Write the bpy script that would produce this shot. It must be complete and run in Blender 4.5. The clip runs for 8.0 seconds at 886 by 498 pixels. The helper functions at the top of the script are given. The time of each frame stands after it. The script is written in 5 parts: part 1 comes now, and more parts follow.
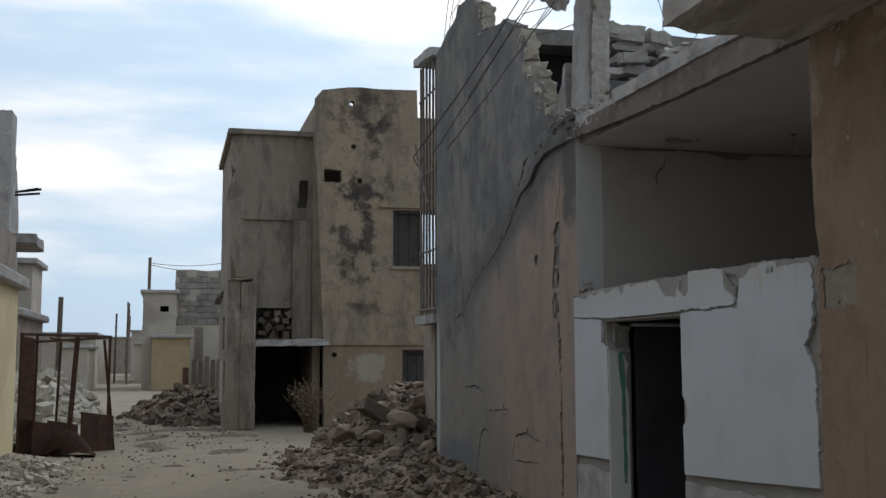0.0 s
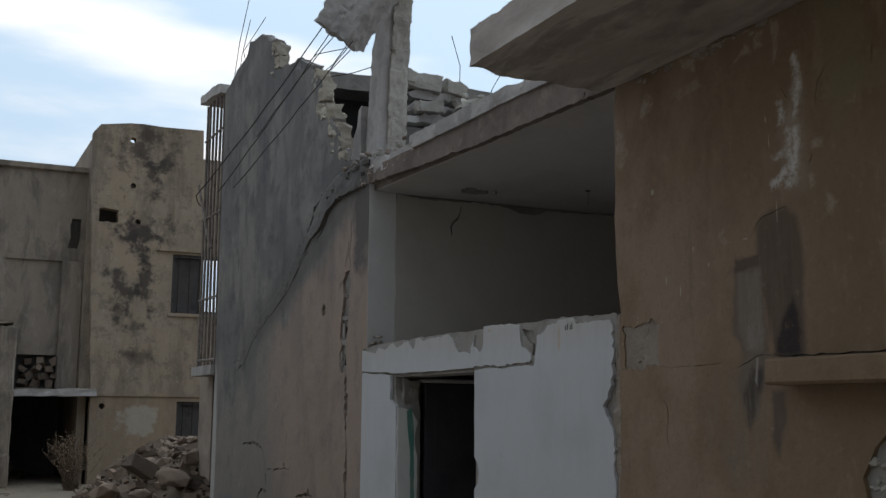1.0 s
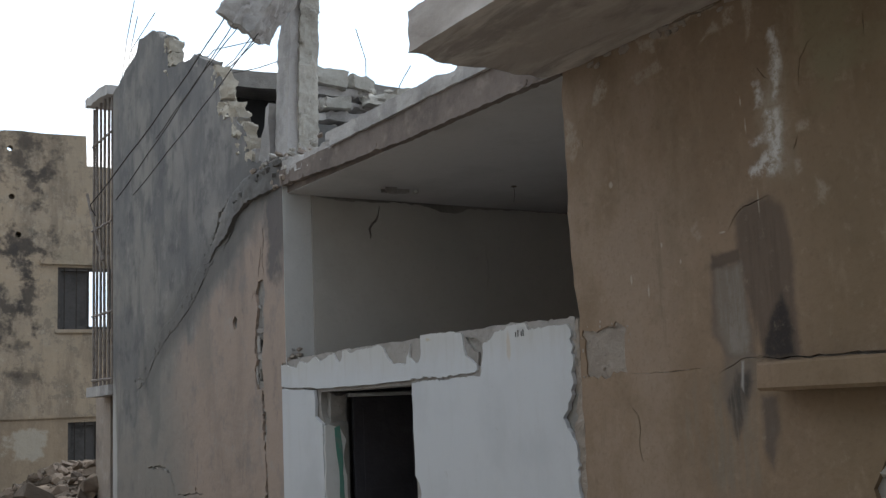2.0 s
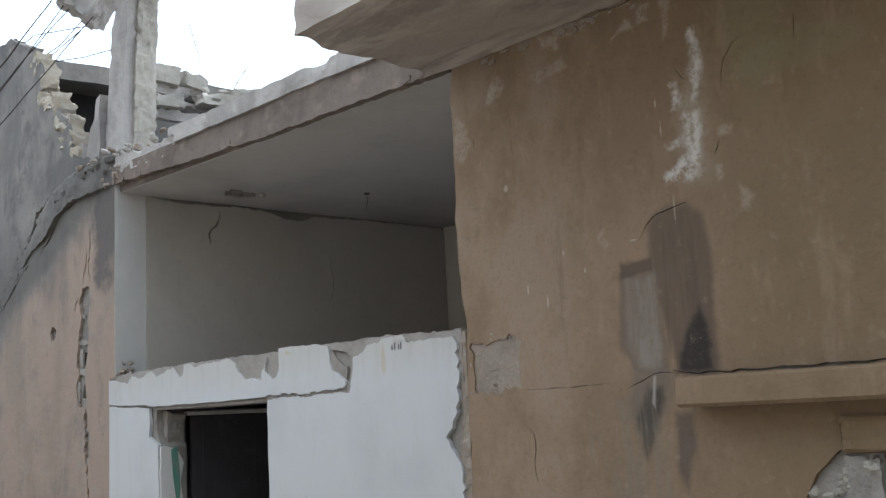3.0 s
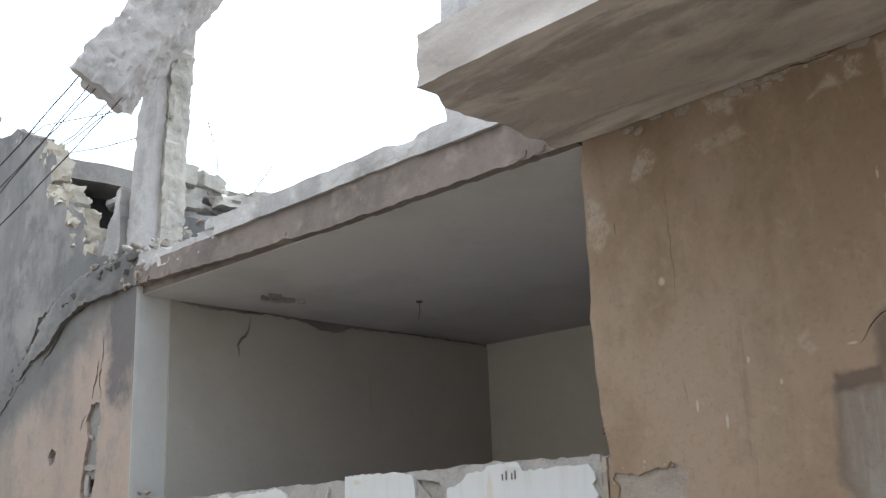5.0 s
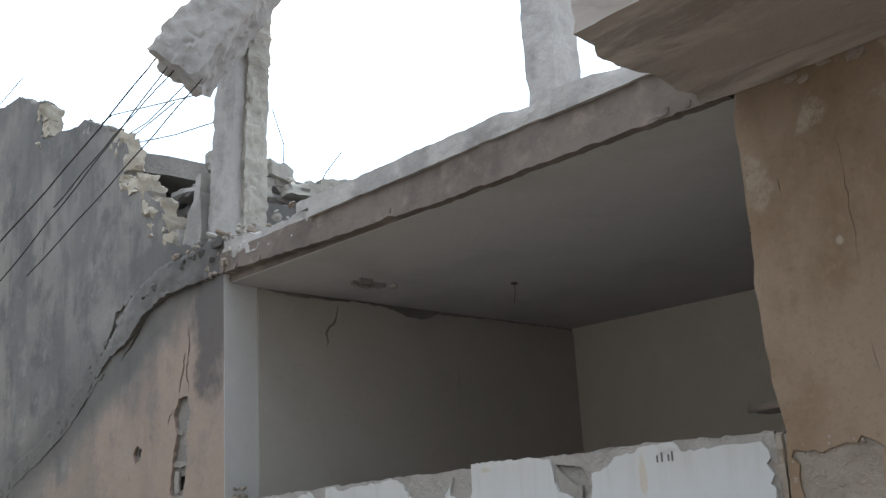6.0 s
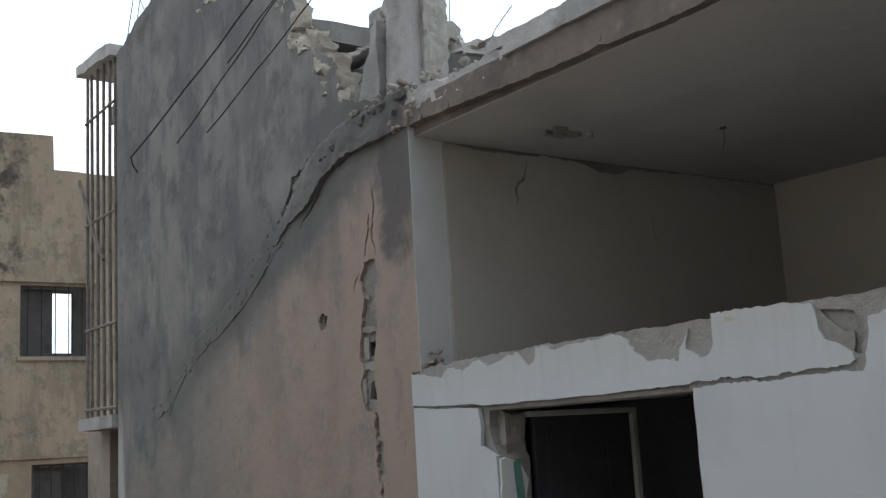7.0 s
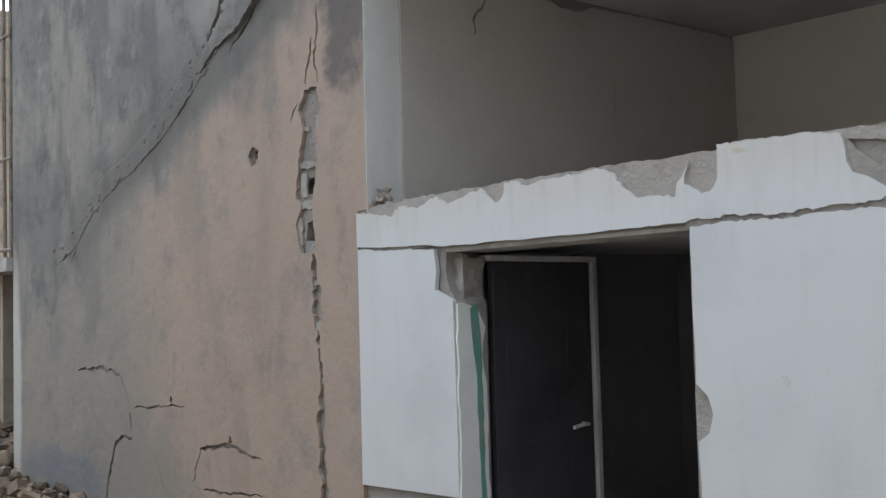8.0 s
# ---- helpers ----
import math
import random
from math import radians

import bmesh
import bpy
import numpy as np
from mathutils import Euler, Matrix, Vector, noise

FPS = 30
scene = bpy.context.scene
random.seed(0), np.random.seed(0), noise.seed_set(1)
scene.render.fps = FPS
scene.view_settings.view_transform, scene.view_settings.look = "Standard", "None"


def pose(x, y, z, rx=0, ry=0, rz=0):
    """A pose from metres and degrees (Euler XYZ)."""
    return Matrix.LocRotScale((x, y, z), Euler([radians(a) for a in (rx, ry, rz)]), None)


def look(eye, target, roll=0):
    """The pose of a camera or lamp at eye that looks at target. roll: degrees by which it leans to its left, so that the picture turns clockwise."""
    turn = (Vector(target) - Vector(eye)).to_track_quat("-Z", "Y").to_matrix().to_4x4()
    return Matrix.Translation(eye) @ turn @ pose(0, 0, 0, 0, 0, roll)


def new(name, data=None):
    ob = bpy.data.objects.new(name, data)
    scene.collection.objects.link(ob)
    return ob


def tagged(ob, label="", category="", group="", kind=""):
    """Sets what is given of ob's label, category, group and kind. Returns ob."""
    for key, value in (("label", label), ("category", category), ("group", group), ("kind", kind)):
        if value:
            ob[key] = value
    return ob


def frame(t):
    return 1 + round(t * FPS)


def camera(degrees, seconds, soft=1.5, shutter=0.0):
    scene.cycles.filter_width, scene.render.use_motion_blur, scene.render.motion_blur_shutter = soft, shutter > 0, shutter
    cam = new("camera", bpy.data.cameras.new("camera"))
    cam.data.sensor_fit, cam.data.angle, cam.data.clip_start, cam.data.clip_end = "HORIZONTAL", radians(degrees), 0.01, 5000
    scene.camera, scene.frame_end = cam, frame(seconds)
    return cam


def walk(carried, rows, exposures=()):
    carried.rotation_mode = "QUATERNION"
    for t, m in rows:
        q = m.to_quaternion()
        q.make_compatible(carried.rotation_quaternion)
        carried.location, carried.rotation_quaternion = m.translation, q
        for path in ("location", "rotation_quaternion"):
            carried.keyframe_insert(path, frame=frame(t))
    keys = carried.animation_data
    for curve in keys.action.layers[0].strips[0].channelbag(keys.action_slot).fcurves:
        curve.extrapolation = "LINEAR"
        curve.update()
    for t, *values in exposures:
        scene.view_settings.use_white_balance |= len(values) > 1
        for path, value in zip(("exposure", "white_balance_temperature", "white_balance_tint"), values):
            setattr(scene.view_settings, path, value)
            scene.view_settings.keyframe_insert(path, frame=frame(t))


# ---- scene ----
cam = camera(44.1, 8.0, soft=1.4)
PATH = [
    (0, (0.725, 0.425, 1.656), (1.205, 2.356, 1.855), -0.1),
    (0.5, (0.826, 0.64, 1.652), (1.419, 2.53, 1.928), 1.2),
    (1, (0.873, 0.978, 1.696), (1.717, 2.768, 1.99), 0.5),
    (1.2, (0.859, 1.148, 1.732), (1.788, 2.898, 2.003), -0.6),
    (2.3, (0.862, 1.845, 1.826), (1.914, 3.51, 2.174), -2.2),
    (2.5, (0.886, 1.995, 1.773), (1.995, 3.61, 2.178), -1.2),
    (3, (0.772, 2.301, 1.84), (2.088, 3.776, 2.145), -2.7),
    (3.5, (0.859, 2.63, 1.831), (2.196, 4.073, 2.192), -2.8),
    (4, (0.957, 2.98, 1.809), (2.379, 4.324, 2.223), -0.3),
    (4.5, (0.862, 3.301, 1.901), (2.329, 4.597, 2.312), -0.5),
    (5, (0.931, 3.589, 1.921), (2.265, 4.981, 2.456), -2.1),
    (6.5, (0.779, 4.565, 1.921), (2.047, 6.027, 2.427), -4.2),
    (6.8, (0.859, 4.800, 1.873), (1.996, 6.398, 2.268), -3.9),
    (7, (0.903, 4.955, 1.825), (2.021, 6.576, 2.175), -3.3),
    (7.2, (0.869, 5.103, 1.796), (1.997, 6.713, 2.161), -3.1),
    (7.4, (0.816, 5.245, 1.779), (2.008, 6.819, 2.099), -3.1),
    (7.5, (0.806, 5.316, 1.769), (2.015, 6.886, 2.042), -3.0),
    (8, (0.982, 5.673, 1.685), (2.264, 7.204, 1.799), -1.5),
]

EXPOSURES = [(0, -1.64), (0.5, -1.73), (1.2, -1.66), (2.3, -0.63), (2.5, -0.53), (3.5, 0.19), (4.5, 0.24), (5.2, 0.22), (6.3, -0.58), (6.5, -0.66), (7.0, -0.82), (7.5, -0.26), (8.0, -0.03)]
walk(cam, [(t, look(eye, target, roll)) for t, eye, target, roll in PATH], EXPOSURES)

# ---- world and sun ----
SUN_ELEVATION, SUN_AZIMUTH = radians(50), radians(45)   # azimuth from +y towards +x
world = bpy.data.worlds.new("sky")
scene.world = world
world.use_nodes = True
wt = world.node_tree
wt.nodes.clear()
w_out = wt.nodes.new("ShaderNodeOutputWorld")
w_bg = wt.nodes.new("ShaderNodeBackground")
w_sky = wt.nodes.new("ShaderNodeTexSky")
w_sky.sky_type = "NISHITA"
w_sky.sun_disc = False
w_sky.sun_elevation, w_sky.sun_rotation = SUN_ELEVATION, SUN_AZIMUTH
w_sky.dust_density, w_sky.air_density = 1.5, 1.0
w_co = wt.nodes.new("ShaderNodeTexCoord")
w_map = wt.nodes.new("ShaderNodeMapping")
w_map.inputs["Scale"].default_value = (1.2, 1.2, 5.0)
w_noise = wt.nodes.new("ShaderNodeTexNoise")
w_noise.inputs["Scale"].default_value, w_noise.inputs["Detail"].default_value, w_noise.inputs["Roughness"].default_value = 1.7, 6, 0.5
w_ramp = wt.nodes.new("ShaderNodeMapRange")
w_ramp.inputs[1].default_value, w_ramp.inputs[2].default_value, w_ramp.inputs[3].default_value = 0.455, 0.64, 0.0
w_ramp.interpolation_type = "SMOOTHSTEP"
w_mix = wt.nodes.new("ShaderNodeMix")
w_mix.data_type = "RGBA"
w_mix.inputs[7].default_value = (21.0, 20.6, 20.2, 1)
w_haze = wt.nodes.new("ShaderNodeMix")
w_haze.data_type = "RGBA"
w_haze.inputs[0].default_value = 0.85
w_haze.inputs[7].default_value = (12.0, 15.4, 18.9, 1)
for a, b in ((w_co.outputs["Generated"], w_map.inputs[0]), (w_map.outputs[0], w_noise.inputs["Vector"]), (w_noise.outputs[0], w_ramp.inputs[0]),
             (w_ramp.outputs[0], w_mix.inputs[0]), (w_sky.outputs[0], w_haze.inputs[6]), (w_haze.outputs[2], w_mix.inputs[6]), (w_bg.outputs[0], w_out.inputs[0])):
    wt.links.new(a, b)
w_bg.inputs[1].default_value = 0.1
sun_way = Vector((math.sin(SUN_AZIMUTH) * math.cos(SUN_ELEVATION), math.cos(SUN_AZIMUTH) * math.cos(SUN_ELEVATION), math.sin(SUN_ELEVATION)))
# thin cloud is brighter all round the sun's side of the sky
w_dot = wt.nodes.new("ShaderNodeVectorMath")
w_dot.operation = "DOT_PRODUCT"
w_dot.inputs[1].default_value = sun_way
w_glow = wt.nodes.new("ShaderNodeMapRange")
for k, v in enumerate((-0.6, 0.9, 0.42, 2.05)):
    w_glow.inputs[k + 1].default_value = v
w_scale = wt.nodes.new("ShaderNodeVectorMath")
w_scale.operation = "SCALE"
for a, b in ((w_co.outputs["Generated"], w_dot.inputs[0]), (w_dot.outputs["Value"], w_glow.inputs[0]), (w_glow.outputs[0], w_scale.inputs["Scale"]),
             (w_mix.outputs[2], w_scale.inputs[0]), (w_scale.outputs[0], w_bg.inputs[0])):
    wt.links.new(a, b)
sun = new("sun", bpy.data.lights.new("sun", "SUN"))
sun.data.energy, sun.data.angle, sun.data.color = 1.5, radians(12), (1.0, 0.95, 0.88)
sun.matrix_world = look(tuple(sun_way * 60), (0, 0, 0))


# ---- materials ----
class Mat:
    """A small builder of node materials on object coordinates."""

    def __init__(self, name, rough=0.9, metal=0.0):
        self.m = bpy.data.materials.new(name)
        self.m.use_nodes = True
        self.t = self.m.node_tree
        self.b = self.t.nodes["Principled BSDF"]
        self.b.inputs["Roughness"].default_value, self.b.inputs["Metallic"].default_value = rough, metal
        self.b.inputs["Specular IOR Level"].default_value = 0.25
        self.co = self.t.nodes.new("ShaderNodeTexCoord").outputs["Object"]
        self.col = None

    def node(self, kind, **inputs):
        n = self.t.nodes.new(kind)
        return n

    def link(self, a, b):
        self.t.links.new(a, b)

    def noise(self, scale, detail=5, rough=0.6, stretch=(1, 1, 1), warp=0.0):
        mp = self.node("ShaderNodeMapping")
        mp.inputs["Scale"].default_value = stretch
        self.link(self.co, mp.inputs[0])
        n = self.node("ShaderNodeTexNoise")
        n.inputs["Scale"].default_value, n.inputs["Detail"].default_value, n.inputs["Roughness"].default_value = scale, detail, rough
        n.inputs["Distortion"].default_value = warp
        self.link(mp.outputs[0], n.inputs["Vector"])
        return n.outputs[0]

    def span(self, v, lo, hi, a=0.0, b=1.0):
        n = self.node("ShaderNodeMapRange")
        n.interpolation_type = "SMOOTHSTEP"
        for i, x in enumerate((lo, hi, a, b)):
            n.inputs[i + 1].default_value = x
        self.link(v, n.inputs[0])
        return n.outputs[0]

    def math(self, op, a, b):
        n = self.node("ShaderNodeMath")
        n.operation = op
        for i, v in enumerate((a, b)):
            if isinstance(v, (int, float)):
                n.inputs[i].default_value = v
            else:
                self.link(v, n.inputs[i])
        return n.outputs[0]

    def base(self, c):
        n = self.node("ShaderNodeRGB")
        n.outputs[0].default_value = (*c, 1)
        self.col = n.outputs[0]
        return self

    def over(self, mask, c, mode="MIX", amount=1.0):
        """Lays colour c over what there is, where mask is."""
        n = self.node("ShaderNodeMix")
        n.data_type, n.blend_type = "RGBA", mode
        self.link(self.math("MULTIPLY", mask, amount), n.inputs[0])
        self.link(self.col, n.inputs[6])
        n.inputs[7].default_value = (*c, 1)
        self.col = n.outputs[2]
        return self

    def blob(self, y, z, ry, rz, ragged=0.5, scale=3.0, soft=0.5, along="y"):
        """A stain of its own shape on a wall, round the place (y, z)."""
        s = self.node("ShaderNodeVectorMath")
        s.operation = "SUBTRACT"
        s.inputs[1].default_value = (0, y, z) if along == "y" else (y, 0, z)
        self.link(self.co, s.inputs[0])
        k = self.node("ShaderNodeVectorMath")
        k.operation = "MULTIPLY"
        k.inputs[1].default_value = (0, 1 / ry, 1 / rz) if along == "y" else (1 / ry, 0, 1 / rz)
        self.link(s.outputs[0], k.inputs[0])
        d = self.node("ShaderNodeVectorMath")
        d.operation = "LENGTH"
        self.link(k.outputs[0], d.inputs[0])
        n = self.math("MULTIPLY", self.math("SUBTRACT", self.noise(scale, 6, 0.65), 0.5), ragged * 4)
        return self.span(self.math("ADD", d.outputs["Value"], n), 1.0, 1.0 - soft)

    def poly(self, points, soft=0.015, ragged=0.02, scale=9.0):
        """A stain whose outline is a convex polygon in (y, z), its edge frayed by noise."""
        mp = self.node("ShaderNodeTexNoise")
        mp.inputs["Scale"].default_value, mp.inputs["Detail"].default_value, mp.inputs["Roughness"].default_value = scale, 6, 0.65
        self.link(self.co, mp.inputs["Vector"])
        off = self.node("ShaderNodeVectorMath")
        off.operation = "MULTIPLY_ADD"
        off.inputs[1].default_value = (ragged * 4,) * 3
        self.link(mp.outputs["Color"], off.inputs[0])
        self.link(self.co, off.inputs[2])
        turn = sum(a[0] * b[1] - b[0] * a[1] for a, b in zip(points, points[1:] + points[:1]))
        least = None
        for a, b in zip(points, points[1:] + points[:1]):
            d = Vector((b[0] - a[0], b[1] - a[1])).normalized() * (1 if turn > 0 else -1)
            dot = self.node("ShaderNodeVectorMath")
            dot.operation = "DOT_PRODUCT"
            dot.inputs[1].default_value = (0, -d.y, d.x)
            self.link(off.outputs[0], dot.inputs[0])
            dist = self.math("ADD", dot.outputs["Value"], d.y * (a[0] + ragged * 2) - d.x * (a[1] + ragged * 2))
            least = dist if least is None else self.math("MINIMUM", least, dist)
        return self.span(least, -soft, soft)

    def axis(self, i):
        n = self.node("ShaderNodeSeparateXYZ")
        self.link(self.co, n.inputs[0])
        return n.outputs[i]

    def piece(self, amount):
        """Each piece a little lighter or darker."""
        r = self.node("ShaderNodeObjectInfo").outputs["Random"]
        g = self.node("ShaderNodeNewGeometry").outputs["Random Per Island"]
        v = self.math("FRACT", self.math("ADD", r, g), 0)
        n = self.node("ShaderNodeHueSaturation")
        self.link(self.span(v, 0, 1, 1 - amount, 1 + amount), n.inputs["Value"])
        self.link(self.col, n.inputs["Color"])
        self.col = n.outputs[0]
        return self

    def tinted(self, c):
        n = self.node("ShaderNodeMix")
        n.data_type, n.blend_type = "RGBA", "MULTIPLY"
        n.inputs[0].default_value = 1.0
        self.link(self.col, n.inputs[6])
        n.inputs[7].default_value = (*c, 1)
        self.col = n.outputs[2]
        return self

    def done(self, bumps=((30, 0.3, 0.01),)):
        self.link(self.col, self.b.inputs["Base Color"])
        last = None
        for scale, strength, dist in bumps:
            b = self.node("ShaderNodeBump")
            b.inputs["Strength"].default_value, b.inputs["Distance"].default_value = strength, dist
            self.link(self.noise(scale, 6, 0.65), b.inputs["Height"])
            if last:
                self.link(last, b.inputs["Normal"])
            last = b.outputs[0]
        if last:
            self.link(last, self.b.inputs["Normal"])
        return self.m


def plain(name, c, dark, light, rough=0.9, scale=1.2, fine=18, metal=0.0, vary=0.0, bump=0.35):
    """Mineral surface: a base colour, large blotches, fine grain and bump."""
    m = Mat(name, rough, metal).base(c)
    m.over(m.span(m.noise(scale, 6), 0.45, 0.7), dark, amount=0.8)
    m.over(m.span(m.noise(scale * 2.3, 6), 0.52, 0.75), light, amount=0.6)
    m.over(m.span(m.noise(fine, 4), 0.5, 0.75), dark, amount=0.35)
    if vary:
        m.piece(vary)
    return m.done(((fine * 2.5, bump, 0.006), (fine * 0.9, bump, 0.014), (fine * 0.3, bump, 0.03)))


CONCRETE = plain("concrete", (0.40, 0.375, 0.36), (0.24, 0.224, 0.216), (0.52, 0.49, 0.465), scale=2.6, vary=0.1, bump=0.55)
def canopy_concrete():
    m = Mat("weathered_slab", 0.9).base((0.48, 0.445, 0.425))
    m.over(m.span(m.noise(1.5, 6, 0.6, (1.4, 0.35, 1)), 0.42, 0.6), (0.30, 0.268, 0.248), amount=0.85)
    m.over(m.span(m.noise(2.6, 7, 0.65, (1.3, 0.3, 1), 0.6), 0.48, 0.64), (0.20, 0.176, 0.164), amount=0.75)
    m.over(m.span(m.noise(1.1, 6, 0.6, (1.2, 0.5, 1), 0.8), 0.55, 0.66), (0.15, 0.132, 0.124), amount=0.6)
    m.over(m.span(m.noise(3.6, 7, 0.7, (1, 0.5, 1)), 0.54, 0.68), (0.45, 0.40, 0.365), amount=0.6)
    return m.tinted((1.1, 1.08, 1.06)).done(((50, 0.25, 0.005), (6, 0.4, 0.03)))


CANOPY = canopy_concrete()
BEAM = plain("stained_beam", (0.18, 0.145, 0.127), (0.105, 0.084, 0.073), (0.30, 0.245, 0.21), scale=2.2, bump=0.4)
PATCH = plain("brown_mortar", (0.30, 0.25, 0.21), (0.22, 0.18, 0.15), (0.38, 0.325, 0.28), scale=5, fine=30, bump=0.7)
MORTAR = plain("bare_mortar", (0.30, 0.275, 0.255), (0.21, 0.188, 0.172), (0.38, 0.35, 0.325), scale=4, fine=30, bump=0.6)
CONCRETE_WARM = plain("plastered_concrete", (0.31, 0.255, 0.215), (0.17, 0.14, 0.122), (0.42, 0.365, 0.32), scale=1.8)
BLOCK = plain("concrete_block", (0.27, 0.25, 0.23), (0.15, 0.135, 0.125), (0.36, 0.335, 0.31), fine=30, bump=0.6, vary=0.1)
STONE = plain("pale_stone", (0.41, 0.385, 0.345), (0.24, 0.22, 0.19), (0.52, 0.49, 0.44), scale=3, vary=0.15, bump=0.6)
YELLOW_STONE = plain("yellow_stone", (0.44, 0.395, 0.33), (0.27, 0.24, 0.2), (0.55, 0.505, 0.43), scale=5, vary=0.12, bump=0.6)
RUBBLE = plain("rubble_stone", (0.185, 0.14, 0.107), (0.095, 0.072, 0.056), (0.30, 0.243, 0.19), scale=2, vary=0.4, bump=0.8)
CEILING = plain("ceiling_plaster", (0.48, 0.455, 0.445), (0.39, 0.37, 0.36), (0.53, 0.51, 0.495), scale=0.9, bump=0.2)
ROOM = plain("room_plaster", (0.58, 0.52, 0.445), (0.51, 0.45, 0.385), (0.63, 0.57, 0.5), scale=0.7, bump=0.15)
# side wall darker and reveal paler: light's fall on each is in the colours
ROOM_SIDE = plain("shaded_side_plaster", (0.42, 0.39, 0.35), (0.36, 0.33, 0.295), (0.47, 0.435, 0.395), scale=0.8, bump=0.15)
REVEAL = plain("reveal_plaster", (0.62, 0.605, 0.585), (0.54, 0.525, 0.505), (0.68, 0.66, 0.64), scale=1.5, bump=0.2)
# dark colour for shade inside rooms and openings; also for the painted strokes
DARK = plain("shade_and_mark_dark", (0.13, 0.125, 0.12), (0.08, 0.076, 0.073), (0.17, 0.163, 0.157))
RUST = plain("rusted_steel", (0.085, 0.046, 0.034), (0.045, 0.027, 0.022), (0.15, 0.08, 0.055), rough=0.8, scale=5, metal=0.2)
REBAR = plain("rusty_bar", (0.05, 0.042, 0.038), (0.03, 0.025, 0.022), (0.09, 0.065, 0.05), rough=0.75, scale=9, metal=0.3)
BARS = plain("painted_bar", (0.20, 0.17, 0.15), (0.10, 0.07, 0.055), (0.28, 0.255, 0.23), rough=0.7, scale=7)
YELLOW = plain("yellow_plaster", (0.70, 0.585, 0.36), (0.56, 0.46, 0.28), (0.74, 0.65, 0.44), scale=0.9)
OCHRE = plain("ochre_plaster_far", (0.39, 0.295, 0.175), (0.28, 0.21, 0.125), (0.45, 0.36, 0.24), scale=0.9)
# pale so that the unseen opposite walls bounce light onto the facade
BOUNCE = plain("bounce_plaster", (0.58, 0.555, 0.515), (0.47, 0.445, 0.41), (0.66, 0.635, 0.59), scale=0.8)
FAR_WALL = plain("far_plaster", (0.45, 0.40, 0.34), (0.31, 0.27, 0.23), (0.55, 0.5, 0.435), scale=0.6, fine=6)
WOOD = plain("weathered_wood", (0.17, 0.135, 0.11), (0.10, 0.08, 0.065), (0.24, 0.2, 0.165), scale=3, vary=0.2)
# darker copy of the room plaster: the ground room's shade is in the colour
ROOM_SHADED = plain("shaded_room_plaster", (0.27, 0.26, 0.265), (0.19, 0.183, 0.187), (0.33, 0.32, 0.32), scale=0.9)
DOOR = plain("dark_steel", (0.048, 0.045, 0.051), (0.032, 0.03, 0.034), (0.068, 0.064, 0.07), rough=0.6, scale=2)
SHUTTER = plain("dull_shutter", (0.085, 0.078, 0.075), (0.05, 0.046, 0.044), (0.12, 0.11, 0.105), rough=0.85, scale=3)
ALUMINIUM = plain("dull_aluminium", (0.46, 0.46, 0.46), (0.33, 0.33, 0.33), (0.55, 0.55, 0.55), rough=0.55, scale=6)
# near black that stands in for the shade under the roof slab
SHADE_BLACK = plain("shade_black", (0.035, 0.033, 0.032), (0.02, 0.019, 0.018), (0.05, 0.047, 0.045))
TWIGS = plain("dry_twigs", (0.17, 0.12, 0.08), (0.11, 0.075, 0.05), (0.24, 0.175, 0.12), scale=6)
GREEN = plain("green_paint", (0.10, 0.25, 0.2), (0.2, 0.24, 0.22), (0.16, 0.33, 0.27), scale=9)


